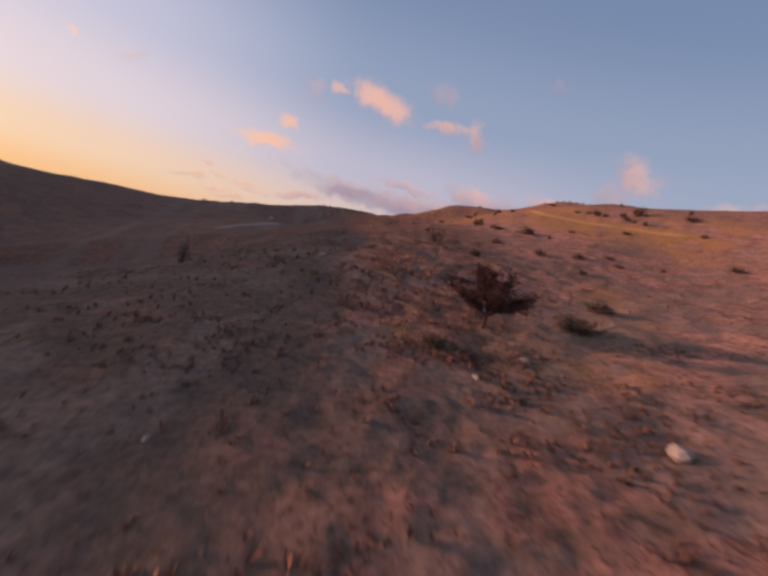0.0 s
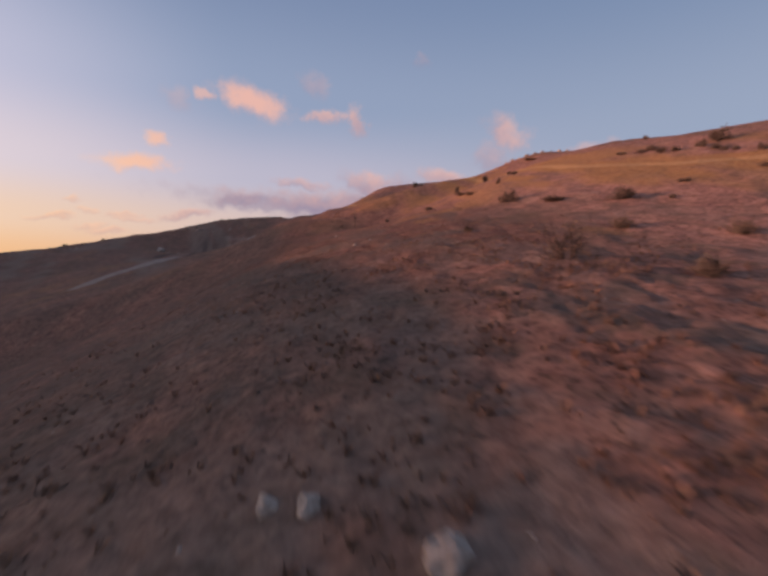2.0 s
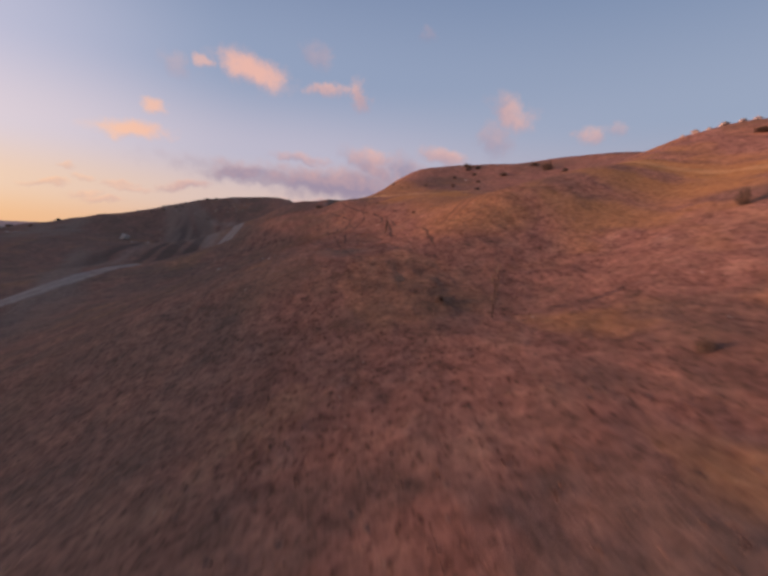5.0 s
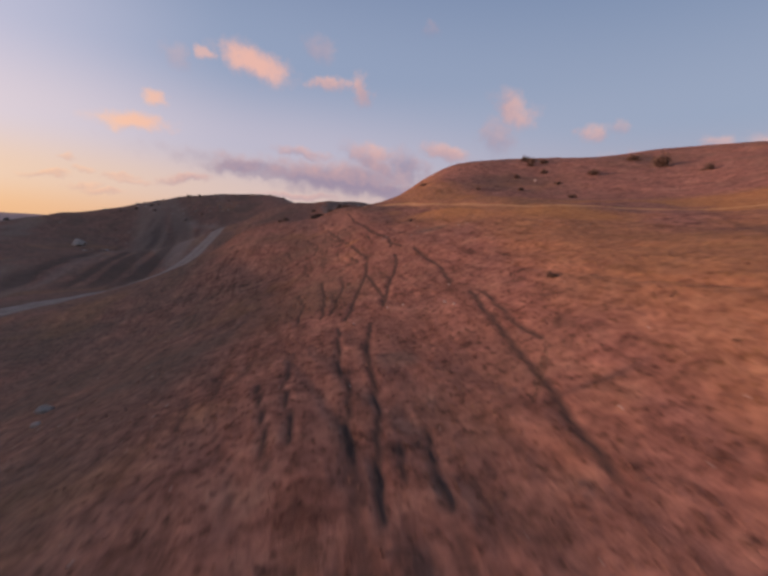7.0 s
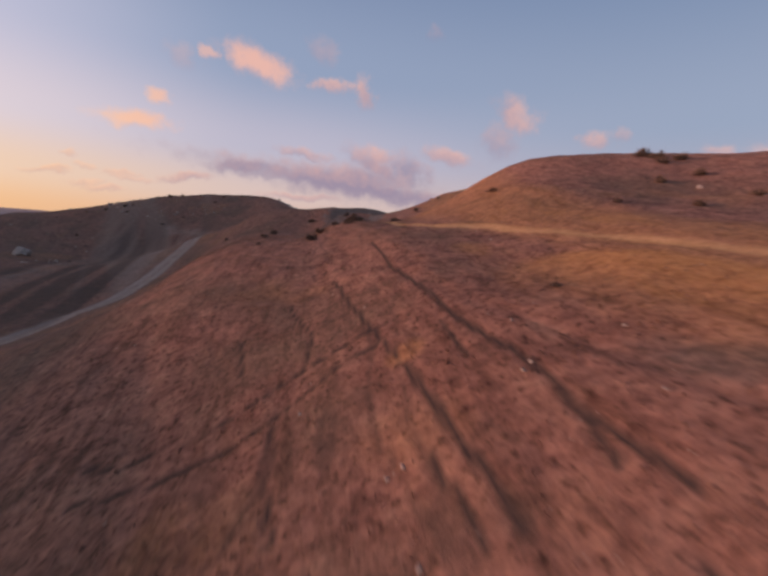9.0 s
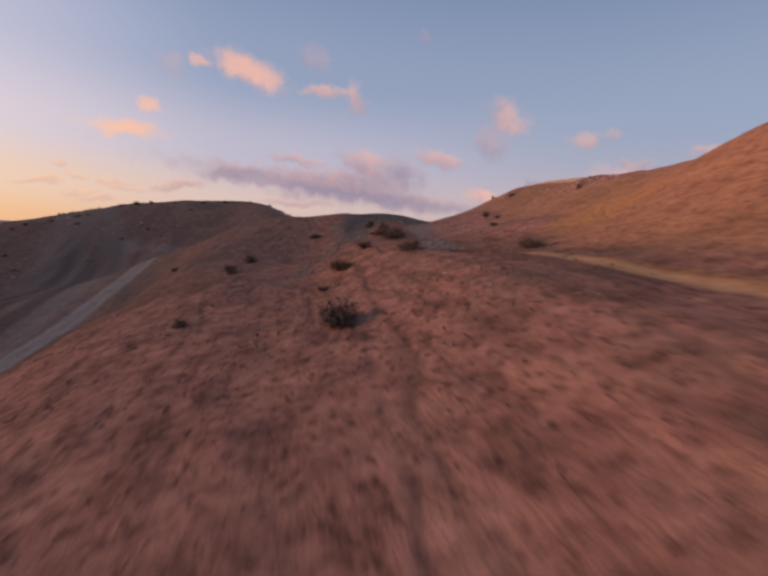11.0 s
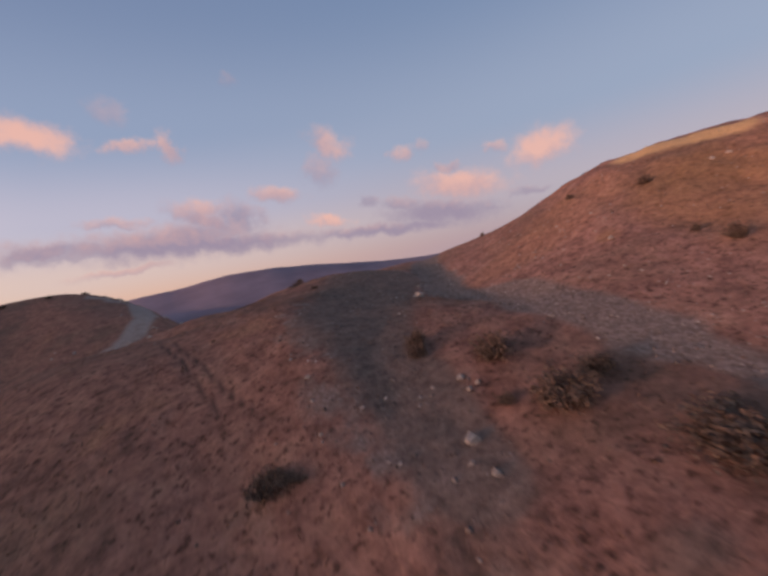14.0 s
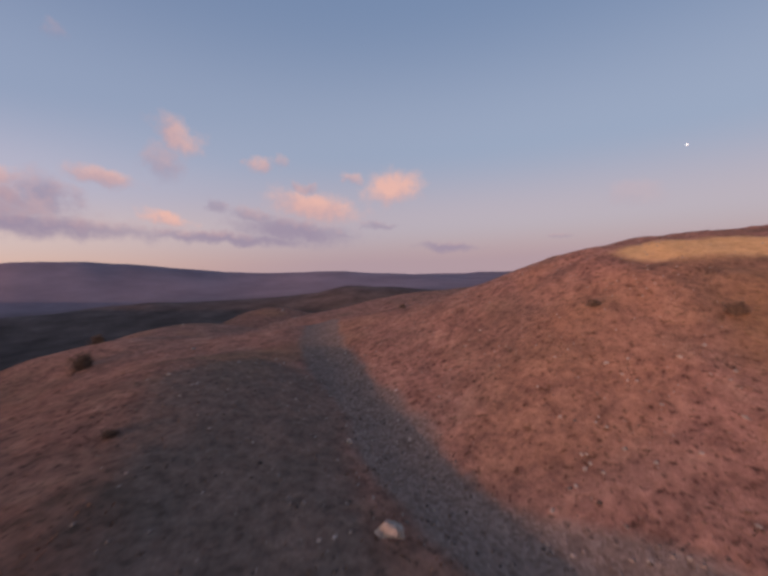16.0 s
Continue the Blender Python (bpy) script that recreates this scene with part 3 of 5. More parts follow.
rut(0.3, (17.7, 95.2), (13.0, 90.0), (11.2, 87.8), (10.1, 86.4), (9.3, 85.3), (8.3, 84.2), (6.8, 82.5), depth=0.5)
rut(0.26, (5.5, 85.1), (5.4, 83.4), (5.0, 82.0), (4.8, 80.3), (4.5, 78.9))
rut(0.3, (1.5, 167.3), (1.4, 165.7), (1.3, 164.4), (1.1, 162.2), (0.9, 160.2), (0.7, 158.7), (0.9, 157.2), depth=0.7)
rut(0.25, (-7.7, 168.5), (-7.2, 165.9), (-6.9, 164.0), (-6.6, 162.6), (-6.2, 160.5), (-6.0, 159.1), (-5.8, 157.5), depth=0.5)
rut(0.2, (-8.2, 170.9), (-7.6, 168.4), (-7.2, 166.1), (-6.8, 164.2), (-6.6, 162.9), depth=0.5)
rut(0.2, (-1.7, 162.5), (-1.7, 161.2), (-1.8, 159.2), depth=0.7)
rut(0.26, (1.2, 175.0), (1.1, 173.3), (1.1, 171.9), (1.1, 170.3), depth=0.7)
rut(0.3, (3.8, 174.4), (3.6, 172.9), (3.4, 171.1), (3.3, 169.5), (3.3, 168.2), depth=0.7)
rut(0.24, (0.2, 183.8), (-0.1, 182.2), (-0.3, 180.6), (-0.5, 179.2), (-1.0, 177.1), (-1.4, 175.5), (-1.8, 174.1), (-2.2, 172.8), depth=0.7)
rut(0.24, (2.5, 186.9), (1.9, 184.6), (1.4, 182.3), (0.9, 180.2), (0.5, 178.4), (-0.1, 176.5), (-0.6, 175.1), (-1.0, 173.5), (-1.4, 172.2), depth=0.7)
rut(0.2, (-6.3, 186.7), (-4.7, 186.2), (-3.0, 186.3), depth=0.5)
rut(0.2, (-11.8, 186.6), (-11.1, 184.4), (-10.5, 182.5), (-10.0, 180.9), (-9.5, 179.5), (-9.0, 178.1), (-8.3, 176.0), depth=0.5)
rut(0.2, (-1.4, 208.2), (-1.2, 205.5), (-1.1, 203.8), (-0.9, 202.4), (-0.9, 200.5), (-0.8, 199.2), (-0.6, 197.4), (-0.5, 195.9), depth=0.7)
rut(0.2, (-0.7, 206.9), (-0.6, 204.2), (-0.5, 202.5), (-0.3, 200.1), (-0.1, 198.3), (0.1, 196.8), (0.5, 195.1), depth=0.7)

UPPER_BAND = [(28.0, 105.0), (31.0, 92.0), (32.0, 80.0), (31.0, 64.0), (31.0, 50.0), (36.0, 41.0), (45.0, 33.0)]
DARK_SPOTS = [(21.4, -1.5, 3.0), (17.0, -3.4, 2.2), (23.6, -3.2, 2.2), (7.0, -12.1, 2.5), (6.8, -16.7, 2.2), (4.0, -15.8, 3.0), (34.9, 28.2, 4.5), (10.9, -5.5, 2.5), (-0.7, -5.6, 3.0), (-5.8, -3.4, 3.0), (5.4, 15.5, 2.2), (8.1, 12.6, 1.8), (1.5, 41.9, 2.2), (1.3, 47.1, 2.2), (-1.6, 39.6, 1.6), (-2.7, 49.7, 2.0), (8.0, 48.4, 2.0), (-2.8, 79.8, 2.5), (8.1, 116.7, 1.6), (4.5, 183.4, 0.8), (4.2, 181.0, 0.9), (0.3, 95.7, 0.9)]
GOLD_SPOTS = [(10.2, -11.0, 1.2), (18.2, -9.2, 1.5), (12.7, -12.9, 1.2), (25.8, 10.5, 3.5), (30.9, 8.8, 3.0), (5.7, -6.6, 1.5), (16.1, 28.2, 2.0), (8.9, 53.5, 2.5), (6.4, 63.5, 2.5), (8.9, 44.6, 2.0), (3.4, 54.3, 2.0), (15.4, 165.3, 2.5), (12.6, 160.9, 2.0), (19.6, 192.7, 0.8), (1.8, 122.4, 0.9)]
STRAW_PATH = [(7.5, 160.0), (7.6, 150.0), (8.0, 142.8), (11.4, 137.4), (13.1, 133.1), (14.3, 128.3), (15.3, 122.5), (16.6, 116.8), (19.0, 112.5), (23.0, 109.0), (28.0, 105.0), (35.0, 101.0)]
VALLEY_ROAD = [(-50.0, 100.0), (-44.0, 122.0), (-39.3, 148.0), (-38.8, 166.0), (-36.8, 180.0), (-33.6, 192.0), (-31.6, 207.0), (-30.3, 222.0), (-30.5, 240.0), (-31.5, 252.0), (-33.0, 264.0), (-39.0, 272.0), (-50.0, 276.0)]
VALLEY_BEND = [(-10.0, 307.0), (-1.5, 298.0), (-0.7, 274.0), (-3.7, 261.0), (-12.0, 252.0)]


def warp(x, y):
    return x + 2.2 * (fbm(x / 5, y / 5, 3, 21) - 0.47), y + 2.2 * (fbm(x / 5, y / 5, 3, 31) - 0.47)


def spots(x, y, places):
    """Ragged patches round the places: 1 inside, 0 outside."""
    out = np.zeros(np.shape(x))
    ragged = 0.45 + 1.1 * fbm(x / 1.3, y / 1.3, 4, 67)
    for px, py, pr in places:
        near = (abs(x - px) < 2.2 * pr) & (abs(y - py) < 2.2 * pr)
        if near.any():
            out[near] = np.maximum(out[near], smooth(np.hypot(x[near] - px, y[near] - py) / pr, 0.35 * ragged[near], 1.35 * ragged[near]))
    return out


def mound_dark(wx, wy):
    """The darker ground on the low mound beside the upper track."""
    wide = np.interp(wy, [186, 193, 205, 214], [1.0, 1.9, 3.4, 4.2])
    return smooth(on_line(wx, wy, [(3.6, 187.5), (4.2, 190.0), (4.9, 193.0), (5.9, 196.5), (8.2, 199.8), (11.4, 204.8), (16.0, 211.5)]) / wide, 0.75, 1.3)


def furrows(x, y):
    """Old furrows in the valley beside the road: below 0.45 dark, above 0.55 pale."""
    zone = smooth(abs(x + 52), 13, 22) * smooth(abs(y - 225), 40, 62)
    return fbm((x + 0.1 * (y - 200)) / 3.2, y / 110, 2, 57), zone


def covers(x, y):
    """What lies on the ground: gravel, golden grass, dark scrub, sand and wheel ruts, each 0 to 1."""
    wx, wy = warp(x, y)
    low = foot_xy(x, y)[1]
    golden = spots(wx, wy, GOLD_SPOTS)
    gravel = np.maximum(smooth(on_line(wx, wy, TRACK[3:]), 0.9, 1.9), 0.85 * smooth(on_line(wx, wy, TRACK[:4]), 0.5, 1.4))
    mound = mound_dark(wx, wy)
    gravel = np.maximum(gravel, 0.3 * mound)
    crumbs = np.clip((fbm(x / 0.8, y / 0.8, 3, 83) - 0.33) * 4, 0, 1)
    gravel = np.maximum(gravel, 0.75 * crumbs * smooth(on_line(wx, wy, [(2.0, 186.5), (2.3, 190.0), (2.6, 194.5), (4.1, 199.3), (6.6, 204.5)]), 0.1, 1.3))
    gravel = np.maximum(gravel, 0.6 * crumbs * smooth(on_line(wx, wy, [(-2.8, 168.0), (-1.3, 176.3), (0.9, 182.5), (2.4, 188.0)]), 0.1, 1.7))
    gold = 0.95 * smooth(on_line(wx, wy, UPPER_BAND), 1.2, 4.0)
    gold = np.maximum(gold, 0.6 * smooth(on_line(wx, wy, STRAW_PATH), 0.25, 0.9))
    gold = np.maximum(gold, 0.5 * smooth(on_line(wx, wy, [(14.0, 158.0), (14.5, 140.0), (17.0, 122.0), (14.0, 104.0), (9.5, 82.0)]), 2.0, 7.5))
    gold = np.maximum(gold, 0.5 * smooth(on_line(wx, wy, [(13.7, -7.5), (23.3, 2.1), (24.9, 10.1)]), 1.0, 5.8))
    gold = np.maximum(gold, smooth(-fbm(x / 9 + 3, y / 9, 4, 12), -0.70, -0.50) * 0.3 * np.clip(y / 60 - 0.3, 0, 1))
    gold = np.maximum(gold, 0.3 * smooth(on_line(wx, wy, [(20.0, 199.0), (26.0, 197.5), (30.0, 193.0), (31.0, 186.0)]), 1.5, 6.0))
    gold = np.maximum(gold, 0.4 * smooth(np.hypot((wx - 24) / 8, (wy - 184) / 10), 0.4, 1.1))
    zone = smooth(on_line(x, y, UPPER_BAND), 5, 17) * smooth(-x, -16, -4) + smooth(on_line(x, y, STRAW_PATH[4:]), 2, 11)
    gold = np.maximum(gold, 0.6 * smooth(on_line(wx, wy, [(15.0, 54.0), (17.0, 64.0), (21.0, 76.0), (24.0, 96.0)]), 3, 11) * np.clip((fbm(x / 4, y / 7, 4, 16) - 0.34) * 5, 0, 1))
    gold = np.maximum(gold, 0.8 * np.clip(zone, 0, 1) * np.clip((fbm(x / 6 + 7, y / 11, 4, 14) - 0.36) * 5, 0, 1))
    gold = np.maximum(gold, 0.5 * golden)
    heath = np.clip(1.6 - low / 34, 0, 1)
    # golden cover spread along this slope to stand in for stronger sunlight
    gold = np.maximum(gold, 0.5 * smooth(on_line(wx, wy, [(15.0, 152.0), (20.0, 166.0), (23.0, 178.0), (26.0, 190.0)]), 2.5, 8.0))
    gold = np.maximum(gold, 0.75 * smooth(np.hypot((wx - 16.5) / 5, (wy - 164) / 6), 0.4, 1.1))
    scrub = smooth(-fbm(x / 4, y / 4, 4, 40), -0.64 + 0.06 * heath, -0.52 + 0.08 * heath) * np.clip(1.0 - low / 60, 0.2, 0.7)
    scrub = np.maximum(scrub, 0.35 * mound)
    # terraces on the far side of the valley
    scrub = np.maximum(scrub, 0.9 * smooth(-fbm(x / 7 + 0.05 * y, y / 90, 3, 55), -0.60, -0.42) * smooth(x, -46, -24))
    sandy = smooth(on_line(x, y, [(32.3, 196.8), (33.0, 195.0), (33.8, 192.0)]), 1.3, 1.7 + 1.4 * fbm(x / 3, y / 3, 3, 9))
    sandy = np.maximum(sandy, 0.5 * smooth(on_line(x, y, STRAW_PATH), 0.2, 0.75))
    sandy = np.maximum(sandy, 0.35 * smooth(on_line(x, y, UPPER_BAND), 0.4, 1.1))
    wash = abs(fbm((x + 1.6 * fbm(x / 6, y / 9, 2, 72)) / 1.9, y / 15, 3, 71) - 0.45)
    r = 0.5 * smooth(wash, 0.006, 0.024) * smooth(-y, -84, -70) * smooth(y, 170, 188) * smooth(abs(x + 1.5), 4, 9) * np.clip(fbm(x / 5, y / 8, 3, 73) * 4 - 1.0, 0, 1)
    for w, deep, pts in RUTS:
        jx, jy = x + 0.3 * (fbm(x / 2.6, y / 2.6, 2, 51) - 0.4), y + 0.3 * (fbm(x / 2.6, y / 2.6, 2, 61) - 0.4)
        near = (x > min(p[0] for p in pts) - 2) & (x < max(p[0] for p in pts) + 2) & (y > min(p[1] for p in pts) - 2) & (y < max(p[1] for p in pts) + 2)
        if near.any():
            r[near] = np.maximum(r[near], deep * smooth(on_line(jx[near], jy[near], pts), w * 0.16, w * 0.62))
    return gravel, gold, scrub, sandy, r


def turf_and_shade(x, y):
    """Dark ground: western hollow, left flank and valley have shade painted in; short olive-grey patches besides."""
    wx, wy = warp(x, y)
    # edge of the painted shade, by distance along the hill
    shade_edge = np.interp(wy, [-30, -14, 10, 20, 34, 52, 70, 82, 95, 110, 130, 160, 200], [7, 5, 1, 3, -3, -9, -7, -3, -7, -6, -14, -16, -22])
    low = smooth(wx - shade_edge, -4, 1.5)
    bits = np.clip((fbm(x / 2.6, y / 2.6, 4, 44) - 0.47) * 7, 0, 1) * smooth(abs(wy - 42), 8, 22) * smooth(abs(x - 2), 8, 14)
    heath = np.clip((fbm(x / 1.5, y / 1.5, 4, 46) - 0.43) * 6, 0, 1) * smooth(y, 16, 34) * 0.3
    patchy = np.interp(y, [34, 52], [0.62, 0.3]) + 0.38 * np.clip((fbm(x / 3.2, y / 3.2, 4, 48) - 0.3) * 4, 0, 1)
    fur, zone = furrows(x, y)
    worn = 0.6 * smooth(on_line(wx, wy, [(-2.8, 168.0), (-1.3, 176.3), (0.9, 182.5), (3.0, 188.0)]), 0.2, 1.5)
    dark = np.maximum(np.maximum(worn, 0.9 * mound_dark(wx, wy)), zone * np.clip((0.40 - fur) * 8, 0, 1))
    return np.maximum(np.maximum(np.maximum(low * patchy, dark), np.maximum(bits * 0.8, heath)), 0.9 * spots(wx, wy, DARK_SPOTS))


def relief(x, y, gravel, r):
    """Small relief: hummocks, tussocks and the ruts."""
    d = np.hypot(x - 5, (y - 110) * 0.45)
    keep = np.clip(1.5 - d / 90, 0, 1)
    rough = np.clip(1.25 - y / 150, 0.55, 1.25) * (1 - 0.75 * gravel)
    z = np.interp(y, [30, 55], [0.42, 0.75]) * (fbm(x / 9, y / 9, 3, 3) - 0.44) + 0.34 * rough * (fbm(x / 2.1, y / 2.1, 3, 7) - 0.44) + 0.16 * rough * (fbm(x / 0.7, y / 0.7, 2, 11) - 0.38)
    z = z + 0.42 * smooth(y, 14, 34) * (fbm((x + 0.4 * y) / 1.5, y / 1.1, 3, 19) - 0.44)
    gully = 0.5 - abs(fbm((x + 0.25 * y) / 3.4, y / 26, 3, 71) - 0.44) * 5
    z = z - 0.18 * np.clip(gully, 0, 0.5) * np.clip((y - 70) / 20, 0, 1) * np.clip((160 - y) / 20, 0, 1)
    z = z + 0.55 * (fbm(x / 1.6, y / 1.6, 4, 97) - 0.46) * smooth(np.hypot((x - 36) / 16, (y - 192) / 16), 0.6, 1.2)
    far_keep = np.clip(1.6 - np.hypot(x, y - 200) / 200, 0, 1) * (1 - keep)
    crags = np.clip(fbm(x / 16, y / 16, 4, 95) - 0.46, 0, 1)
    return (z - 0.06 * r) * keep + far_keep * (1.6 * (fbm(x / 11, y / 11, 3, 91) - 0.44) + 5.0 * crags * np.clip(-x / 40 - 0.6, 0, 1))


def height(x, y):
    x, y = np.atleast_1d(np.asarray(x, float)), np.atleast_1d(np.asarray(y, float))
    g, _, _, _, r = covers(x, y)
    return land(x, y) + relief(x, y, g, r)


def spaced(lo, hi, step, far, grow):
    mid = list(np.arange(lo, hi, step))
    out, s, p = [], step, lo
    while p > -far:
        s *= grow
        p -= s
        out.append(p)
    left = out[::-1]
    out, s, p = [], step, mid[-1]
    while p < far:
        s *= grow
        p += s
        out.append(p)
    return np.array(left + mid + out)


def build_ground():
    core = np.arange(-9, 13, 0.17)
    side = spaced(-48, 52, 0.42, 4300, 1.075)
    xs = np.concatenate([side[side < -9.1], core, side[side > 13.05]])
    ys = spaced(-38, 236, 0.27, 4300, 1.075)
    gx, gy = np.meshgrid(xs, ys)
    x, y = gx.ravel(), gy.ravel()
    g, go, sc, sa, r = covers(x, y)
    z = land(x, y) + relief(x, y, g, r)
    nx, ny = len(xs), len(ys)
    i = np.arange(nx * ny).reshape(ny, nx)
    quads = np.stack([i[:-1, :-1], i[:-1, 1:], i[1:, 1:], i[1:, :-1]], -1).reshape(-1, 4)
    me = bpy.data.meshes.new("ground")
    me.vertices.add(len(x))
    me.vertices.foreach_set("co", np.stack([x, y, z], -1).ravel())
    me.loops.add(quads.size)
    me.loops.foreach_set("vertex_index", quads.ravel())
    me.polygons.add(len(quads))
    me.polygons.foreach_set("loop_start", np.arange(len(quads)) * 4)
    me.polygons.foreach_set("use_smooth", np.ones(len(quads), bool))
    me.update()
    c = me.attributes.new("cover", "FLOAT_COLOR", "POINT")
    c.data.foreach_set("color", np.stack([g, go, sc, np.ones_like(g)], -1).ravel())
    d = on_line(x, y, VALLEY_ROAD)
    fur, zone = furrows(x, y)
    road = np.maximum(0.75 * smooth(d, 1.3, 2.8), smooth(abs(d - 1.2), 0.35, 0.8))
    road = road * np.interp(y, [250, 264], [1.0, 0.4])
    road = np.maximum(road, 0.35 * zone * np.clip((fur - 0.48) * 8, 0, 1))
    road = np.maximum(road, smooth(on_line(x, y, VALLEY_BEND), 1.6, 2.8))
    r = np.maximum(r, 0.5 * zone * np.clip((0.42 - fur) * 8, 0, 1))
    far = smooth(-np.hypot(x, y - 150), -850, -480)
    # light balance put into the grass colour: darker along the crest, paler on the upper hill
    tone = 1.08 - (0.17 + 0.14 * smooth(abs(y - 38), 10, 24)) * smooth(abs(x - 3), 6, 17) * smooth(y, 122, 146) * smooth(-y, -32, -14) + 0.3 * smooth(-x, -15, -9) * smooth(-y, -176, -150) * smooth(y, 240, 280) + 0.3 * smooth(-x, -20, -10) * smooth(y, 40, 75)
    for name, val in (("sand", sa), ("tone", tone), ("ridge", smooth(abs(y - 128), 42, 58) * smooth(abs(x), 16, 30)), ("shade_turf", turf_and_shade(x, y)), ("rut", r), ("road", road), ("heath", np.clip(1.5 - foot_xy(x, y)[1] / 50, 0.15, 1)), ("far", far), ("hazy_downs", smooth(-np.hypot(x, y - 150), -2600, -1300))):
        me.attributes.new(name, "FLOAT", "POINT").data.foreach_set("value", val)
    ob = new("ground", me)
    me.materials.append(GROUND)
    return tagged(ob, "red-brown dry grass hillside with gravel tracks and ruts", "hillside", kind="structure")


GROUND = ground_material()
ground = build_ground()

# ---------------------------------------------------------------- small materials
def plain_noise(name, a, b, scale, rough=0.9, bump=0.0):
    k = Mat(name, rough, 0.1)
    c = k.ramp(k.noise(scale, 5, 0.65), [(0.3, a), (0.7, b)])
    if bump:
        k.bump(k.noise(scale * 3, 4), 0.6, bump)
    return k.colour(c)


def island_material(name, stops, rough=0.9, patch=None):
    k = Mat(name, rough, 0.08)
    c = k.ramp(k.geo.outputs["Random Per Island"], stops)
    if patch:
        c = k.mix(k.ramp(k.noise(patch[0], 4), [(0.4, 0.0), (0.62, patch[2])]), c, patch[1])
    return k.colour(c)


BARK = plain_noise("shrub_bark", (0.030, 0.022, 0.019), (0.085, 0.060, 0.048), 14)
TWIG = island_material("dry_shrub_leaves", [(0.0, (0.095, 0.070, 0.056)), (0.5, (0.160, 0.114, 0.091)), (0.8, (0.190, 0.148, 0.110)), (1.0, (0.24, 0.157, 0.114))])
RED_TWIG = island_material("hawthorn_twigs", [(0.0, (0.046, 0.027, 0.026)), (0.6, (0.074, 0.041, 0.037)), (1.0, (0.105, 0.060, 0.050))])
HEATHER = island_material("heath_clumps", [(0.0, (0.110, 0.080, 0.064)), (0.5, (0.160, 0.106, 0.083)), (1.0, (0.23, 0.140, 0.106))])
STONE = plain_noise("pale_limestone", (0.24, 0.20, 0.17), (0.48, 0.41, 0.355), 5, 0.85, 0.03)
PEBBLE = island_material("gravel_stones", [(0.0, (0.080, 0.060, 0.052)), (0.6, (0.165, 0.130, 0.113)), (0.92, (0.29, 0.235, 0.205)), (1.0, (0.52, 0.45, 0.40))])
BLADES = island_material("dry_grass_blades", [(0.0, (0.168, 0.094, 0.071)), (0.35, (0.232, 0.126, 0.092)), (0.75, (0.262, 0.148, 0.104)), (1.0, (0.315, 0.190, 0.128))], 0.85, (0.35, (0.19, 0.150, 0.108), 0.45))


def part(name, verts, faces, material, parent, label=""):
    me = bpy.data.meshes.new(name)
    me.from_pydata([tuple(v) for v in verts], [], faces)
    me.materials.append(material)
    me.update()
    ob = new(name, me)
    ob.parent = parent
    if label:
        ob["label"] = label
    return ob


# ---------------------------------------------------------------- shrubs
def tube(verts, faces, pts, r0, r1, sides=3):
    """A tapered, bent twig through the points."""
    base = len(verts)
    for i, p in enumerate(pts):
        q = pts[min(i + 1, len(pts) - 1)] - pts[max(i - 1, 0)]
        q.normalize()
        a = q.orthogonal().normalized()
        b = q.cross(a)
        r = r0 + (r1 - r0) * i / (len(pts) - 1)
        for s in range(sides):
            w = 2 * math.pi * s / sides
            verts.append(p + (a * math.cos(w) + b * math.sin(w)) * r)
    for i in range(len(pts) - 1):
        for s in range(sides):
            t = (s + 1) % sides
            faces.append((base + i * sides + s, base + i * sides + t, base + (i + 1) * sides + t, base + (i + 1) * sides + s))


def leaf(verts, faces, p, size, rng):
    """A small folded leaf or twig tip."""
    d = Vector((rng.gauss(0, 1), rng.gauss(0, 1), rng.gauss(0.3, 0.8))).normalized()
    a = d.orthogonal().normalized()
    a.rotate(Matrix.Rotation(rng.uniform(0, 6.28), 3, d))
    n = d.cross(a)
    b = len(verts)
    verts.extend([p, p + d * size * 0.5 + a * size * 0.28 + n * size * 0.1, p + d * size, p + d * size * 0.5 - a * size * 0.28 + n * size * 0.1])
    faces.extend([(b, b + 1, b + 2), (b, b + 2, b + 3)])


def crown_limb(rng, start, heading, length, steps, droop, jitter):
    pts, d, p = [start.copy()], heading.normalized(), start.copy()
    for _ in range(steps):
        d = (d + Vector((rng.gauss(0, jitter), rng.gauss(0, jitter), rng.gauss(0, jitter) - droop))).normalized()
        p = p + d * (length / steps)
        pts.append(p.copy())
    return pts


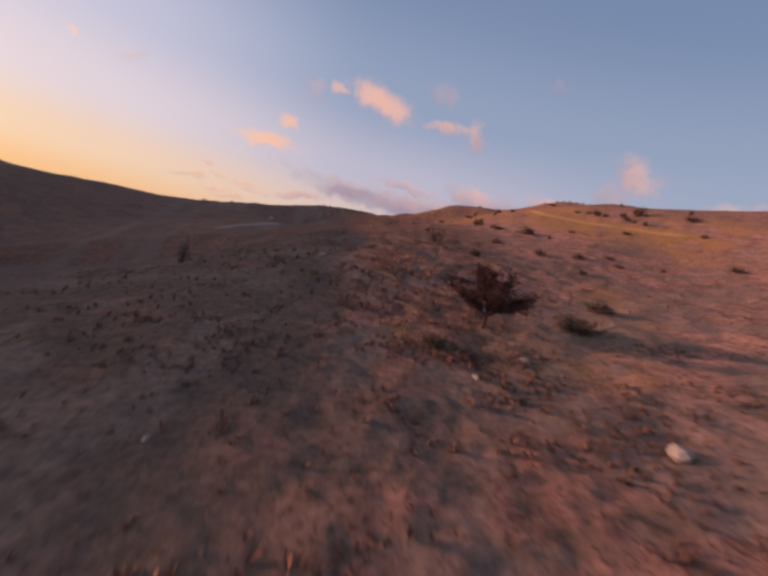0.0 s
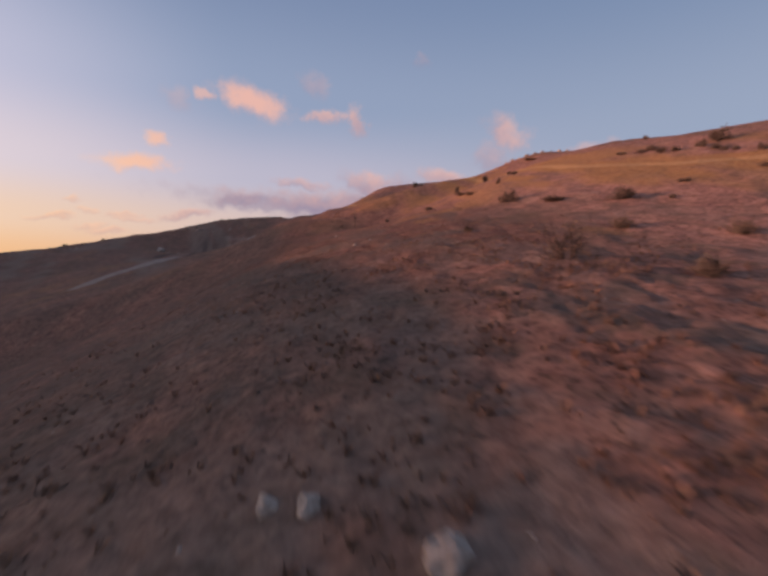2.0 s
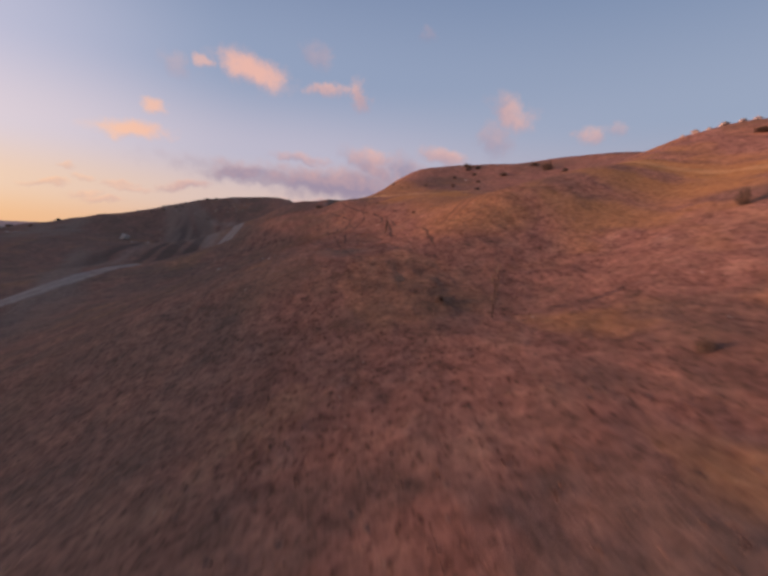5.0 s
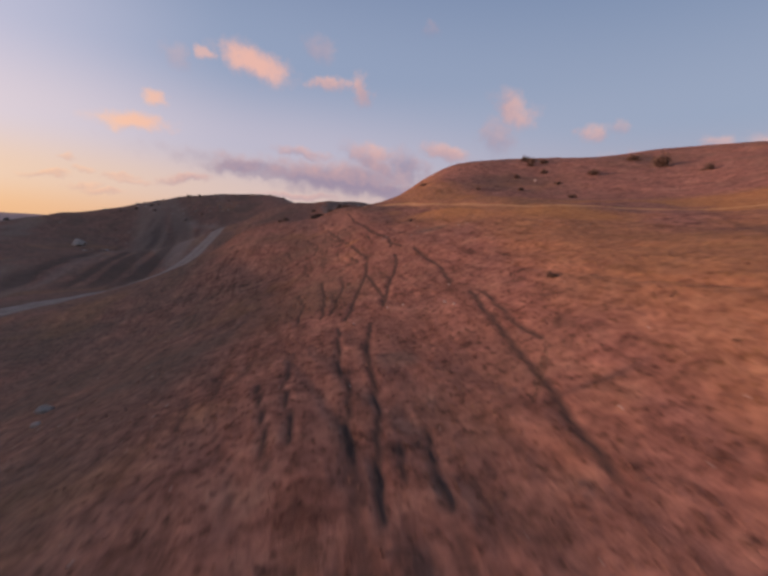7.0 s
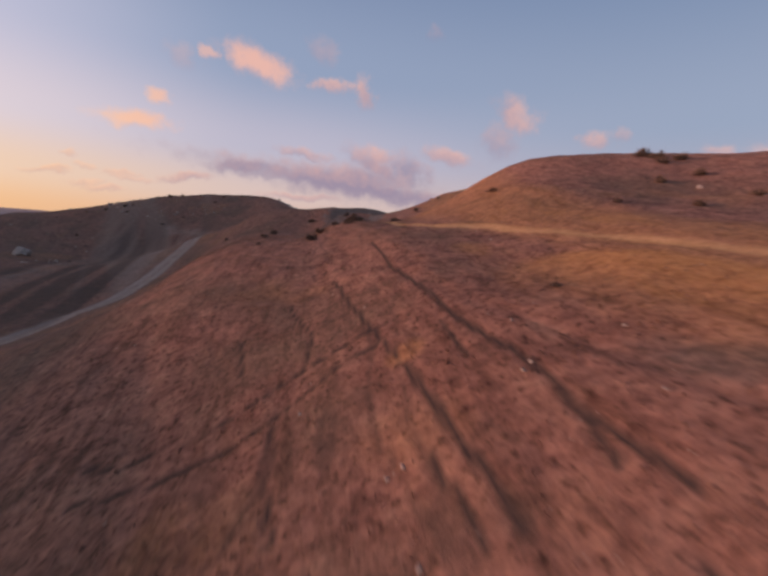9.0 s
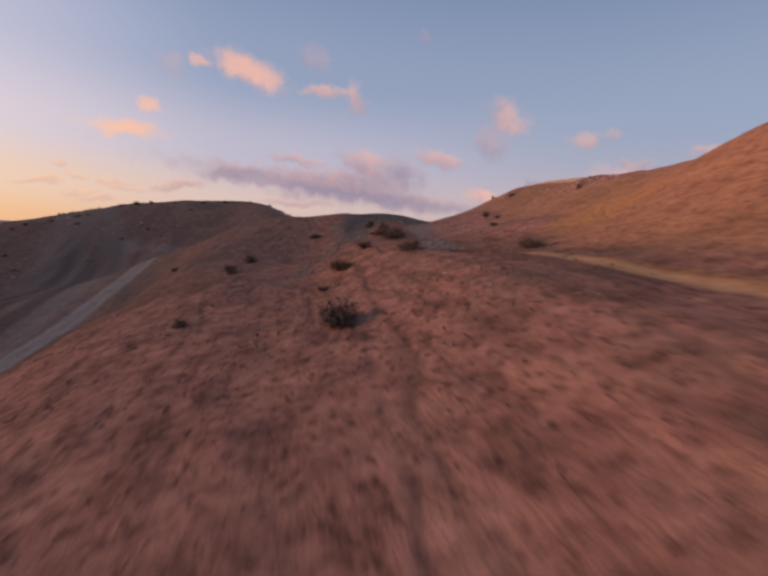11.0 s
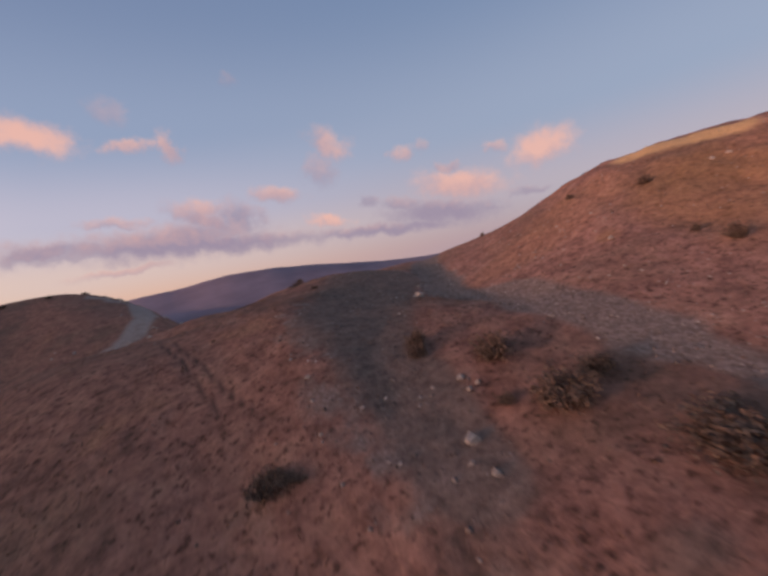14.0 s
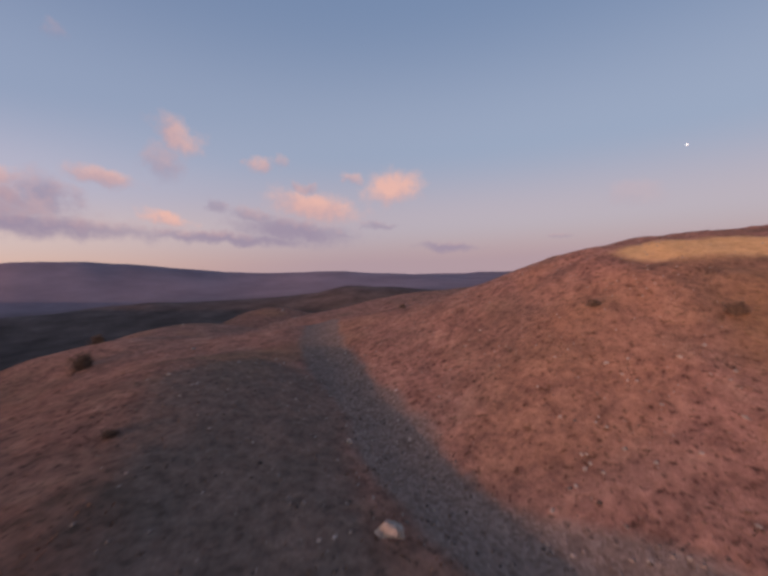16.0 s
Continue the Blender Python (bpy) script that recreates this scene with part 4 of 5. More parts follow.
def shrub_model(kind, seed):
    """A shrub one metre wide and one metre high, its base at the origin."""
    rng = random.Random(seed)
    root = new("shrub")
    bv, bf, lv, lf = [], [], [], []
    stems, twigs, leaves, spread = {"s": (18, 7, 14, 0.9), "b": (12, 7, 4, 0.75), "p": (4, 7, 6, 0.25)}[kind]
    for _ in range(stems):
        w, tilt = rng.uniform(0, 6.28), rng.uniform(0.15, 1.0) * spread
        head = Vector((math.cos(w) * tilt, math.sin(w) * tilt, 1.0 - 0.55 * tilt))
        foot = Vector((math.cos(w) * 0.06, math.sin(w) * 0.06, -0.12))
        limb = crown_limb(rng, foot, head, rng.uniform(0.5, 0.75) if kind == "s" else rng.uniform(0.65, 1.0), 4, -0.03, 0.16)
        tube(bv, bf, limb, 0.020, 0.008)
        for _ in range(twigs):
            k = rng.randint(1, 4)
            side = (limb[k] - limb[k - 1]).normalized() + Vector((rng.gauss(0, 0.7), rng.gauss(0, 0.7), rng.gauss(0.15, 0.5)))
            tw = crown_limb(rng, limb[k], side, rng.uniform(0.16, 0.36), 2, 0.0, 0.25)
            tube(bv, bf, tw, 0.009, 0.004)
            for _ in range(leaves):
                q = tw[rng.randint(1, 2)] + Vector((rng.gauss(0, 0.05), rng.gauss(0, 0.05), rng.gauss(0, 0.05)))
                leaf(lv, lf, q, rng.uniform(0.05, 0.11), rng)
    for _ in range(700 if kind == "s" else 0):
        w, e, q = rng.uniform(0, 6.28), math.asin(rng.uniform(0.0, 0.98)), rng.uniform(0.35, 0.92) * (0.8 + 0.2 * math.sin(3 * rng.random() + seed))
        lump = 1 + 0.22 * math.sin(3 * w + seed) * math.cos(2 * e + seed)
        leaf(lv, lf, Vector((math.cos(w) * math.cos(e), math.sin(w) * math.cos(e), math.sin(e) * 0.9)) * (q * lump * 0.8), rng.uniform(0.04, 0.085), rng)
    allv = bv + lv
    sx = max(abs(v.x) for v in allv) * 2
    sy = max(abs(v.y) for v in allv) * 2
    sz = max(v.z for v in allv)
    for v in allv:
        v.x, v.y, v.z = v.x / sx, v.y / sy, v.z / sz
    part("branchwork", bv, bf, BARK, root, "dark bare branches")
    part("foliage", lv, lf, TWIG, root, "withered brown leaves")
    return root


SHRUB_LABEL = {"s": ("low dark shrub with withered leaves on dry grass", "shrub"), "b": ("sparse leafless bush with thin dark branches on the slope", "bush"), "p": ("thin upright leafless sapling standing on the slope", "sapling")}
MODELS = {}
shrub_rng = random.Random(11)


def shrub(x, y, w, h, kind="s"):
    if kind == "h":
        return hawthorn(x, y, w, h)
    w, h = max(w * 1.15, 0.5), max(h * 1.0, 0.3)
    m = pose(x, y, float(height(x, y)[0]) - 0.04, 0, 0, shrub_rng.uniform(0, 360)) @ Matrix.Diagonal((w, w, h, 1))
    which = (kind, shrub_rng.randint(0, 4))
    if which not in MODELS:
        ob = shrub_model(kind, 100 + 7 * len(MODELS))
        tagged(ob, *SHRUB_LABEL[kind], group="shrubs on the hill")
        ob.matrix_basis = m
        MODELS[which] = ob
        return ob
    src = MODELS[which]
    keep = src.matrix_basis.copy()
    src.scale = (1, 1, 1)
    ob = copy_thing(src, m)
    src.matrix_basis = keep
    return ob


def hawthorn(x, y, w, h):
    """A wind-shaped thorn tree with a short trunk and a flat, wide crown of fine twigs."""
    rng = random.Random(5)
    root = new("hawthorn_tree")
    root.matrix_basis = pose(x, y, float(height(x, y)[0]) - 0.05)
    tv, tf, bv, bf, lv, lf = [], [], [], [], [], []
    trunk = [Vector((0, 0, -0.2)), Vector((0.05, 0.02, h * 0.11)), Vector((0.02, -0.03, h * 0.22))]
    tube(tv, tf, trunk, 0.13, 0.085, 7)
    for i in range(14):
        a = 2 * math.pi * i / 7 + rng.uniform(-0.25, 0.25)
        reach = w * 0.5 * (rng.uniform(0.7, 1.0) if i < 8 else rng.uniform(0.15, 0.55))
        end = Vector((math.cos(a) * reach, math.sin(a) * reach, h * (rng.uniform(0.45, 0.7) if i < 8 else rng.uniform(0.75, 0.98))))
        s = trunk[2].copy()
        limb = []
        for k in range(7):
            t = k / 6
            p = s.lerp(end, t)
            p.z = s.z + (end.z - s.z) * t ** 0.75
            limb.append(p + Vector((rng.gauss(0, 0.05), rng.gauss(0, 0.05), rng.gauss(0, 0.03))) * min(1, k))
        tube(bv, bf, limb, 0.05, 0.014, 5)
        for _ in range(48):
            k = rng.randint(2, 6)
            side = Vector((math.cos(a + rng.gauss(0, 0.9)), math.sin(a + rng.gauss(0, 0.9)), rng.uniform(0.05, 0.9)))
            tw = crown_limb(rng, limb[k], side, rng.uniform(0.3, 0.7) * w / 3.8, 3, 0.02, 0.2)
            tube(bv, bf, tw, 0.016, 0.006)
            for _ in range(20):
                q = tw[rng.randint(1, 3)] + Vector((rng.gauss(0, 0.13), rng.gauss(0, 0.13), rng.gauss(0, 0.07)))
                leaf(lv, lf, q, rng.uniform(0.08, 0.17), rng)
    part("trunk", tv, tf, BARK, root)
    part("branchwork", bv, bf, BARK, root)
    part("crown", lv, lf, RED_TWIG, root, "dark red-brown twiggy crown")
    return tagged(root, "small thorn tree with a flat dark red-brown crown", "tree")


shrub(-0.8, 155.0, 2.0, 1.0, 's')
shrub(0.7, 168.4, 2.1, 0.9, 's')
shrub(3.3, 175.3, 1.8, 0.8, 's')
shrub(4.3, 165.2, 1.8, 0.8, 's')
shrub(-0.8, 163.1, 1.0, 0.3, 's')
shrub(-6.8, 185.6, 1.5, 1.0, 's')
shrub(-8.0, 180.6, 1.2, 0.7, 's')
shrub(-7.4, 177.6, 1.1, 0.6, 's')
shrub(9.8, 161.4, 1.8, 0.8, 's')
shrub(-6.9, 159.4, 0.7, 0.5, 's')
shrub(0.4, 191.5, 1.3, 0.4, 's')
shrub(6.8, 193.7, 1.2, 1.0, 's')
shrub(8.0, 190.7, 1.8, 1.1, 's')
shrub(7.1, 187.4, 2.0, 1.1, 's')
shrub(7.5, 183.6, 3.2, 1.1, 's')
shrub(-0.1, 191.6, 1.4, 0.8, 's')
shrub(8.8, 187.6, 1.6, 0.8, 's')
shrub(6.5, 193.1, 1.1, 0.5, 's')
shrub(6.4, 188.9, 0.8, 0.4, 's')
shrub(19.5, 187.3, 1.0, 0.8, 's')
shrub(16.4, 178.8, 1.2, 0.5, 's')
shrub(19.9, 185.2, 0.8, 0.5, 's')
shrub(26.0, 179.9, 0.9, 1.0, 's')
shrub(24.5, 183.3, 0.8, 0.3, 's')
shrub(26.0, 193.7, 1.1, 0.7, 's')
shrub(16.5, 232.3, 1.3, 0.9, 's')
shrub(20.2, 189.0, 0.4, 0.5, 's')
shrub(31.7, 213.7, 0.6, 0.5, 's')
shrub(34.7, 147.0, 1.6, 0.8, 's')
shrub(29.4, 141.4, 1.1, 0.9, 's')
shrub(20.8, 136.1, 0.8, 0.5, 's')
shrub(26.5, 134.5, 1.2, 0.7, 's')
shrub(8.2, 123.8, 0.5, 0.3, 's')
shrub(-82.0, 287.5, 1.4, 0.8, 's')
shrub(-77.2, 291.6, 1.9, 0.9, 's')
shrub(-72.4, 297.0, 2.2, 0.9, 's')
shrub(-69.7, 297.9, 1.5, 0.7, 's')
shrub(-63.4, 307.0, 1.7, 0.8, 's')
shrub(-58.6, 308.8, 2.8, 1.2, 's')
shrub(-54.2, 310.4, 2.1, 1.0, 's')
shrub(-46.1, 309.6, 2.1, 0.8, 's')
shrub(-36.8, 309.7, 2.1, 0.8, 's')
shrub(-29.1, 311.2, 2.9, 0.9, 's')
shrub(-19.9, 312.1, 2.2, 0.9, 's')
shrub(-13.0, 317.1, 1.9, 0.8, 's')
shrub(-89.7, 282.5, 1.2, 0.7, 's')
shrub(-47.2, 284.1, 1.6, 0.7, 's')
shrub(-77.3, 269.9, 1.4, 0.7, 's')
shrub(-68.1, 287.4, 1.6, 0.8, 's')
shrub(-38.3, 299.5, 1.5, 0.8, 's')
shrub(3.6, 66.3, 0.8, 3.0, 'p')
shrub(26.2, 69.5, 1.3, 1.3, 's')
shrub(23.1, 58.5, 0.8, 1.0, 's')
shrub(21.0, 68.9, 1.0, 1.3, 's')
shrub(36.1, 151.4, 2.2, 1.2, 's')
shrub(36.0, 149.2, 2.1, 1.1, 's')
shrub(12.6, 57.5, 1.4, 0.6, 's')
shrub(18.3, 60.1, 2.2, 0.5, 's')
shrub(18.3, 57.0, 1.3, 0.5, 's')
shrub(29.0, 66.3, 1.1, 0.6, 's')
shrub(27.3, 61.7, 1.0, 0.6, 's')
shrub(7.0, 58.5, 0.6, 0.6, 's')
shrub(43.8, 85.7, 2.9, 0.6, 's')
shrub(1.8, 69.0, 0.6, 0.5, 's')
shrub(3.0, 90.4, 0.6, 1.9, 'p')
shrub(17.8, 45.0, 2.4, 1.6, 's')
shrub(8.9, 21.8, 2.6, 2.2, 'b')
shrub(23.8, 35.6, 2.7, 1.3, 's')
shrub(17.8, 28.4, 1.9, 1.0, 's')
shrub(22.5, 23.9, 1.8, 1.1, 's')
shrub(13.5, 18.1, 1.6, 1.1, 's')
shrub(30.8, 36.1, 1.3, 0.5, 's')
shrub(45.4, 45.2, 2.7, 2.1, 's')
shrub(43.0, 38.6, 1.1, 1.0, 's')
shrub(38.2, 34.3, 1.6, 0.6, 's')
shrub(53.0, 43.7, 0.8, 1.0, 's')
shrub(8.4, 33.5, 1.0, 0.6, 's')
shrub(20.1, 40.4, 2.6, 0.6, 's')
shrub(26.5, 33.0, 0.6, 0.5, 's')
shrub(-126.4, 267.1, 2.0, 1.0, 's')
shrub(-120.8, 278.5, 2.5, 1.4, 's')
shrub(17.5, -2.3, 3.2, 1.3, 's')
shrub(21.4, 3.4, 2.7, 1.0, 's')
shrub(10.3, 6.3, 2.4, 0.5, 's')
shrub(7.4, -7.6, 1.8, 0.8, 's')
shrub(9.2, -8.3, 1.4, 0.6, 's')
shrub(27.4, 23.4, 1.8, 0.8, 's')
shrub(25.5, 16.9, 1.1, 0.6, 's')
shrub(31.4, 23.9, 1.6, 0.6, 's')
shrub(31.3, 20.9, 1.4, 0.5, 's')
shrub(38.5, 49.8, 1.6, 0.6, 's')
shrub(39.6, 49.3, 1.8, 0.8, 's')
shrub(39.1, 47.3, 1.4, 0.8, 's')
shrub(39.9, 46.1, 1.3, 0.8, 's')
shrub(42.3, 44.9, 1.6, 1.1, 's')
shrub(42.0, 42.8, 1.4, 0.8, 's')
shrub(41.8, 41.7, 1.1, 0.6, 's')
shrub(42.3, 40.9, 1.0, 0.5, 's')
shrub(37.0, 51.6, 1.4, 0.5, 's')
shrub(48.3, 133.9, 3.0, 2.3, 's')
shrub(48.6, 140.1, 2.5, 1.2, 's')
shrub(46.7, 125.3, 1.7, 1.1, 's')
shrub(37.7, 147.8, 1.9, 0.9, 's')
shrub(34.5, 142.3, 1.4, 0.9, 's')
shrub(38.9, 136.3, 2.1, 1.0, 's')
shrub(32.6, 135.3, 1.4, 0.6, 's')
shrub(28.2, 125.4, 1.4, 0.6, 's')
shrub(7.9, 97.4, 0.7, 0.4, 's')
shrub(16.2, 147.6, 1.4, 0.5, 's')
shrub(-16.2, 194.7, 1.1, 0.6, 's')
shrub(-53.1, 279.4, 1.6, 0.6, 's')
shrub(25.9, 198.8, 0.7, 0.5, 's')
shrub(13.5, 226.2, 1.9, 1.3, 's')
shrub(47.3, 30.8, 1.4, 0.6, 's')
shrub(43.8, 19.1, 1.8, 0.8, 's')
shrub(49.8, 61.3, 1.3, 0.8, 's')
shrub(50.2, 38.8, 2.7, 1.3, 's')
shrub(36.2, 20.2, 0.8, 0.6, 's')
shrub(10.8, -3.8, 5.1, 3.7, 'h')
shrub(-139.8, 275.5, 3.4, 1.6, 's')
shrub(9.8, 210.6, 0.6, 0.3, 's')
shrub(-16.9, 12.7, 1.6, 3.2, 'b')


# ---------------------------------------------------------------- rocks
rock_rng = random.Random(23)


def rock_mesh(seed):
    bm = bmesh.new()
    bmesh.ops.create_icosphere(bm, subdivisions=3, radius=0.5)
    off = Vector((seed * 3.1, seed * 1.7, 0))
    for v in bm.verts:
        d = v.co.normalized()
        f = 1 + 0.55 * (noise.noise(d * 1.3 + off)) + 0.22 * noise.noise(d * 3.5 + off)
        for cut in (Vector((0.6, 0.3, 0.74)), Vector((-0.7, 0.4, 0.6)), Vector((0.1, -0.9, 0.42))):
            f = min(f, 0.86 / max(0.2, d.dot(cut.normalized())))
        v.co = Vector((d.x * 0.5, d.y * 0.40, d.z * 0.32)) * f
    me = bpy.data.meshes.new("rock")
    bm.to_mesh(me)
    bm.free()
    me.materials.append(STONE)
    return me


ROCK_MESHES = [rock_mesh(i) for i in range(6)]


def rock(x, y, size):
    ob = new("rock", ROCK_MESHES[rock_rng.randrange(6)])
    s = max(size, 0.14)
    ob.matrix_basis = pose(x, y, float(height(x, y)[0]) + s * 0.10, rock_rng.uniform(-12, 12), rock_rng.uniform(-12, 12), rock_rng.uniform(0, 360)) @ Matrix.Diagonal((s, s, s, 1))
    word = "large" if s > 0.5 else "small" if s < 0.25 else "rough"
    return tagged(ob, word + " pale limestone rock half sunk in dry ground", "rock", group="rocks on the hill")


rock(4.7, 188.7, 0.50)
rock(43.2, 95.4, 0.71)
rock(44.6, 94.9, 1.05)
rock(45.9, 94.2, 0.82)
rock(47.4, 93.6, 1.19)
rock(48.8, 92.4, 0.85)
rock(50.3, 91.8, 0.99)
rock(51.7, 90.4, 0.68)
rock(53.2, 89.6, 1.12)
rock(54.9, 89.1, 0.77)
rock(6.4, 190.8, 0.31)
rock(4.1, 188.1, 0.19)
rock(4.2, 187.4, 0.27)
rock(2.5, 194.5, 0.22)
rock(1.7, 191.9, 0.15)
rock(3.2, 191.9, 0.16)
rock(2.8, 189.4, 0.16)
rock(1.4, 190.1, 0.16)
rock(9.4, -10.5, 0.38)
rock(12.4, -8.1, 0.56)
rock(16.6, -14.5, 1.09)
rock(-2.3, -16.7, 0.34)
rock(-5.0, 10.9, 0.50)
rock(-4.2, 10.5, 0.54)
rock(-2.2, 8.5, 0.80)
rock(14.3, 10.8, 0.56)
rock(-7.8, 26.1, 0.18)
rock(-12.7, 15.6, 0.13)
rock(-78.1, 242.1, 4.72)
rock(-0.4, 52.1, 0.42)
rock(1.2, 37.0, 0.24)
rock(-0.2, 36.2, 0.30)
rock(-15.5, 103.4, 0.80)
rock(-14.4, 100.6, 0.45)
rock(3.8, 99.9, 0.21)
rock(4.0, 99.1, 0.20)
rock(2.1, 101.4, 0.12)
rock(-8.3, 86.3, 0.25)
rock(-9.0, 87.8, 0.18)
rock(1.3, 101.5, 0.10)
rock(-0.6, 100.3, 0.10)
rock(0.4, 115.4, 0.17)
rock(4.7, 119.4, 0.12)
rock(4.3, 119.1, 0.12)
rock(0.7, 118.1, 0.10)
rock(0.3, 118.0, 0.10)
rock(-1.8, 122.2, 0.09)
rock(6.4, 116.5, 0.15)
rock(7.7, 119.4, 0.14)
rock(31.1, 139.0, 0.51)
rock(0.5, 185.0, 0.19)
rock(11.6, 180.4, 0.36)
rock(-3.4, 164.8, 0.13)
rock(30.4, 188.0, 0.51)
rock(32.0, 188.3, 0.53)
rock(29.2, 187.6, 0.44)
rock(24.9, 187.2, 0.30)
rock(24.0, 186.9, 0.29)
rock(22.2, 185.9, 0.23)
rock(35.5, 185.9, 0.49)
rock(35.8, 187.4, 0.44)
rock(31.2, 188.2, 0.35)
rock(29.8, 187.8, 0.34)
rock(27.1, 187.8, 0.26)
rock(25.9, 187.5, 0.26)
rock(28.4, 187.8, 0.33)
rock(33.6, 188.1, 0.42)
rock(34.6, 188.1, 0.37)
rock(35.4, 187.9, 0.38)
rock(21.6, 185.8, 0.18)
rock(29.3, 190.4, 0.35)
rock(28.6, 191.0, 0.34)
rock(34.2, 189.1, 0.75)
rock(6.6, 190.2, 0.20)
rock(2.0, 168.0, 0.08)
rock(15.9, 205.4, 0.30)
rock(6.2, 190.2, 0.20)
rock(5.5, 191.2, 0.10)
rock(2.5, 196.1, 0.13)
rock(2.1, 193.3, 0.11)
rock(3.9, 201.8, 0.15)
rock(22.4, 197.7, 0.22)
rock(19.3, 192.5, 0.30)
rock(16.7, 193.8, 0.14)
rock(17.5, 197.5, 0.16)
rock(16.2, 190.3, 0.15)
rock(15.8, 189.4, 0.15)
rock(15.1, 191.8, 0.12)
rock(15.3, 190.5, 0.12)
rock(18.4, 196.6, 0.16)
rock(12.7, 201.1, 0.71)
rock(21.8, 197.1, 0.12)
rock(16.8, 197.6, 0.10)
rock(17.7, 197.4, 0.10)
rock(17.4, 197.0, 0.10)
rock(15.9, 198.0, 0.15)
rock(19.5, 198.7, 0.11)
rock(15.1, 195.7, 0.10)
rock(15.4, 195.0, 0.10)
rock(19.3, 223.2, 0.31)
rock(13.6, 214.5, 0.24)
rock(18.0, 197.7, 0.10)
rock(25.5, 204.3, 0.19)
rock(21.5, 196.6, 0.12)
rock(23.7, 194.7, 0.18)
rock(20.4, 195.8, 0.11)
rock(20.2, 193.8, 0.13)
rock(19.2, 197.2, 0.11)
rock(21.0, 199.9, 0.12)
rock(18.6, 194.8, 0.12)
rock(22.6, 202.1, 0.14)
rock(22.3, 193.9, 0.15)
rock(18.0, 195.8, 0.14)
rock(22.7, 195.4, 0.20)
rock(22.6, 197.0, 0.13)


# ---------------------------------------------------------------- gravel and grass
def scatter(name, pos, size, shape, faces, material, seed, lean=0.3):
    """Many small pieces joined into one mesh: shape is a unit piece, set at each place with its own size and turn."""
    rng = np.random.default_rng(seed)
    n, k = len(pos), len(shape)
    a = rng.uniform(0, 2 * np.pi, n)
    ca, sa = np.cos(a)[:, None], np.sin(a)[:, None]
    jig = rng.uniform(0.65, 1.35, (n, k, 3))
    v = shape[None] * jig * size[:, None, None]
    lx, ly = rng.normal(0, lean, n)[:, None], rng.normal(0, lean, n)[:, None]
    x = v[..., 0] * ca - v[..., 1] * sa + v[..., 2] * lx
    y = v[..., 0] * sa + v[..., 1] * ca + v[..., 2] * ly
    co = np.stack([x, y, v[..., 2]], -1) + pos[:, None, :]
    f = (np.array(faces)[None] + (np.arange(n) * k)[:, None, None]).reshape(-1, 3)
    me = bpy.data.meshes.new(name)
    me.vertices.add(n * k)
    me.vertices.foreach_set("co", co.ravel())
    me.loops.add(f.size)
    me.loops.foreach_set("vertex_index", f.ravel())
    me.polygons.add(len(f))
    me.polygons.foreach_set("loop_start", np.arange(len(f)) * 3)
    me.update()
    me.materials.append(material)
    return new(name, me)


def sprinkle(n, seed, chance, lo, hi):
    """Places on the ground within the box, kept by chance(x, y, covers)."""
    rng = np.random.default_rng(seed)
    x, y = rng.uniform(lo[0], hi[0], n), rng.uniform(lo[1], hi[1], n)
    cov = covers(x, y)
    keep = rng.uniform(0, 1, n) < chance(x, y, cov)
    x, y, g, r = x[keep], y[keep], cov[0][keep], cov[4][keep]
    return np.stack([x, y, land(x, y) + relief(x, y, g, r)], -1), rng


FLIGHT = [(4.0, -30.0), (-4.0, 3.0), (-6.4, 31.6), (-3.7, 73.6), (-2.0, 108.0), (-2.5, 150.0), (-2.6, 175.0), (2.0, 191.0), (12.0, 204.0)]
octa = np.array([(1, 0, 0), (0, 1, 0), (-1, 0, 0), (0, -1, 0), (0, 0, 0.7), (0, 0, -0.5)], float)
octa_f = [(0, 1, 4), (1, 2, 4), (2, 3, 4), (3, 0, 4), (1, 0, 5), (2, 1, 5), (3, 2, 5), (0, 3, 5)]
p, rg = sprinkle(90000, 1, lambda x, y, c: np.clip(c[0], 0, 1) * 0.55 + 0.012, (-12, 150), (26, 226))
gravel_stones = scatter("gravel_stones", p, 0.026 + 0.075 * rg.random(len(p)) ** 4, octa, octa_f, PEBBLE, 2)
tagged(gravel_stones, "loose grey gravel stones on track and mound", "gravel", kind="stuff")
p, rg = sprinkle(14000, 3, lambda x, y, c: 0.05 + 0.2 * (fbm(x / 4, y / 4, 3, 77) > 0.52), (12, 178), (36, 216))
pale = scatter("slope_stones", p, 0.02 + 0.06 * rg.random(len(p)) ** 4, octa, octa_f, STONE, 4)
tagged(pale, "pale small stones strewn on the red slope", "stones", kind="stuff")
p, rg = sprinkle(8000, 13, lambda x, y, c: 0.22 * (fbm(x / 3, y / 3, 3, 79) > 0.5) + 0.03, (-16, -28), (16, 165))
pale = scatter("ridge_stones", p, 0.025 + 0.06 * rg.random(len(p)) ** 4, octa, octa_f, STONE, 14)
tagged(pale, "pale small stones lying between the dry grass", "stones", kind="stuff")

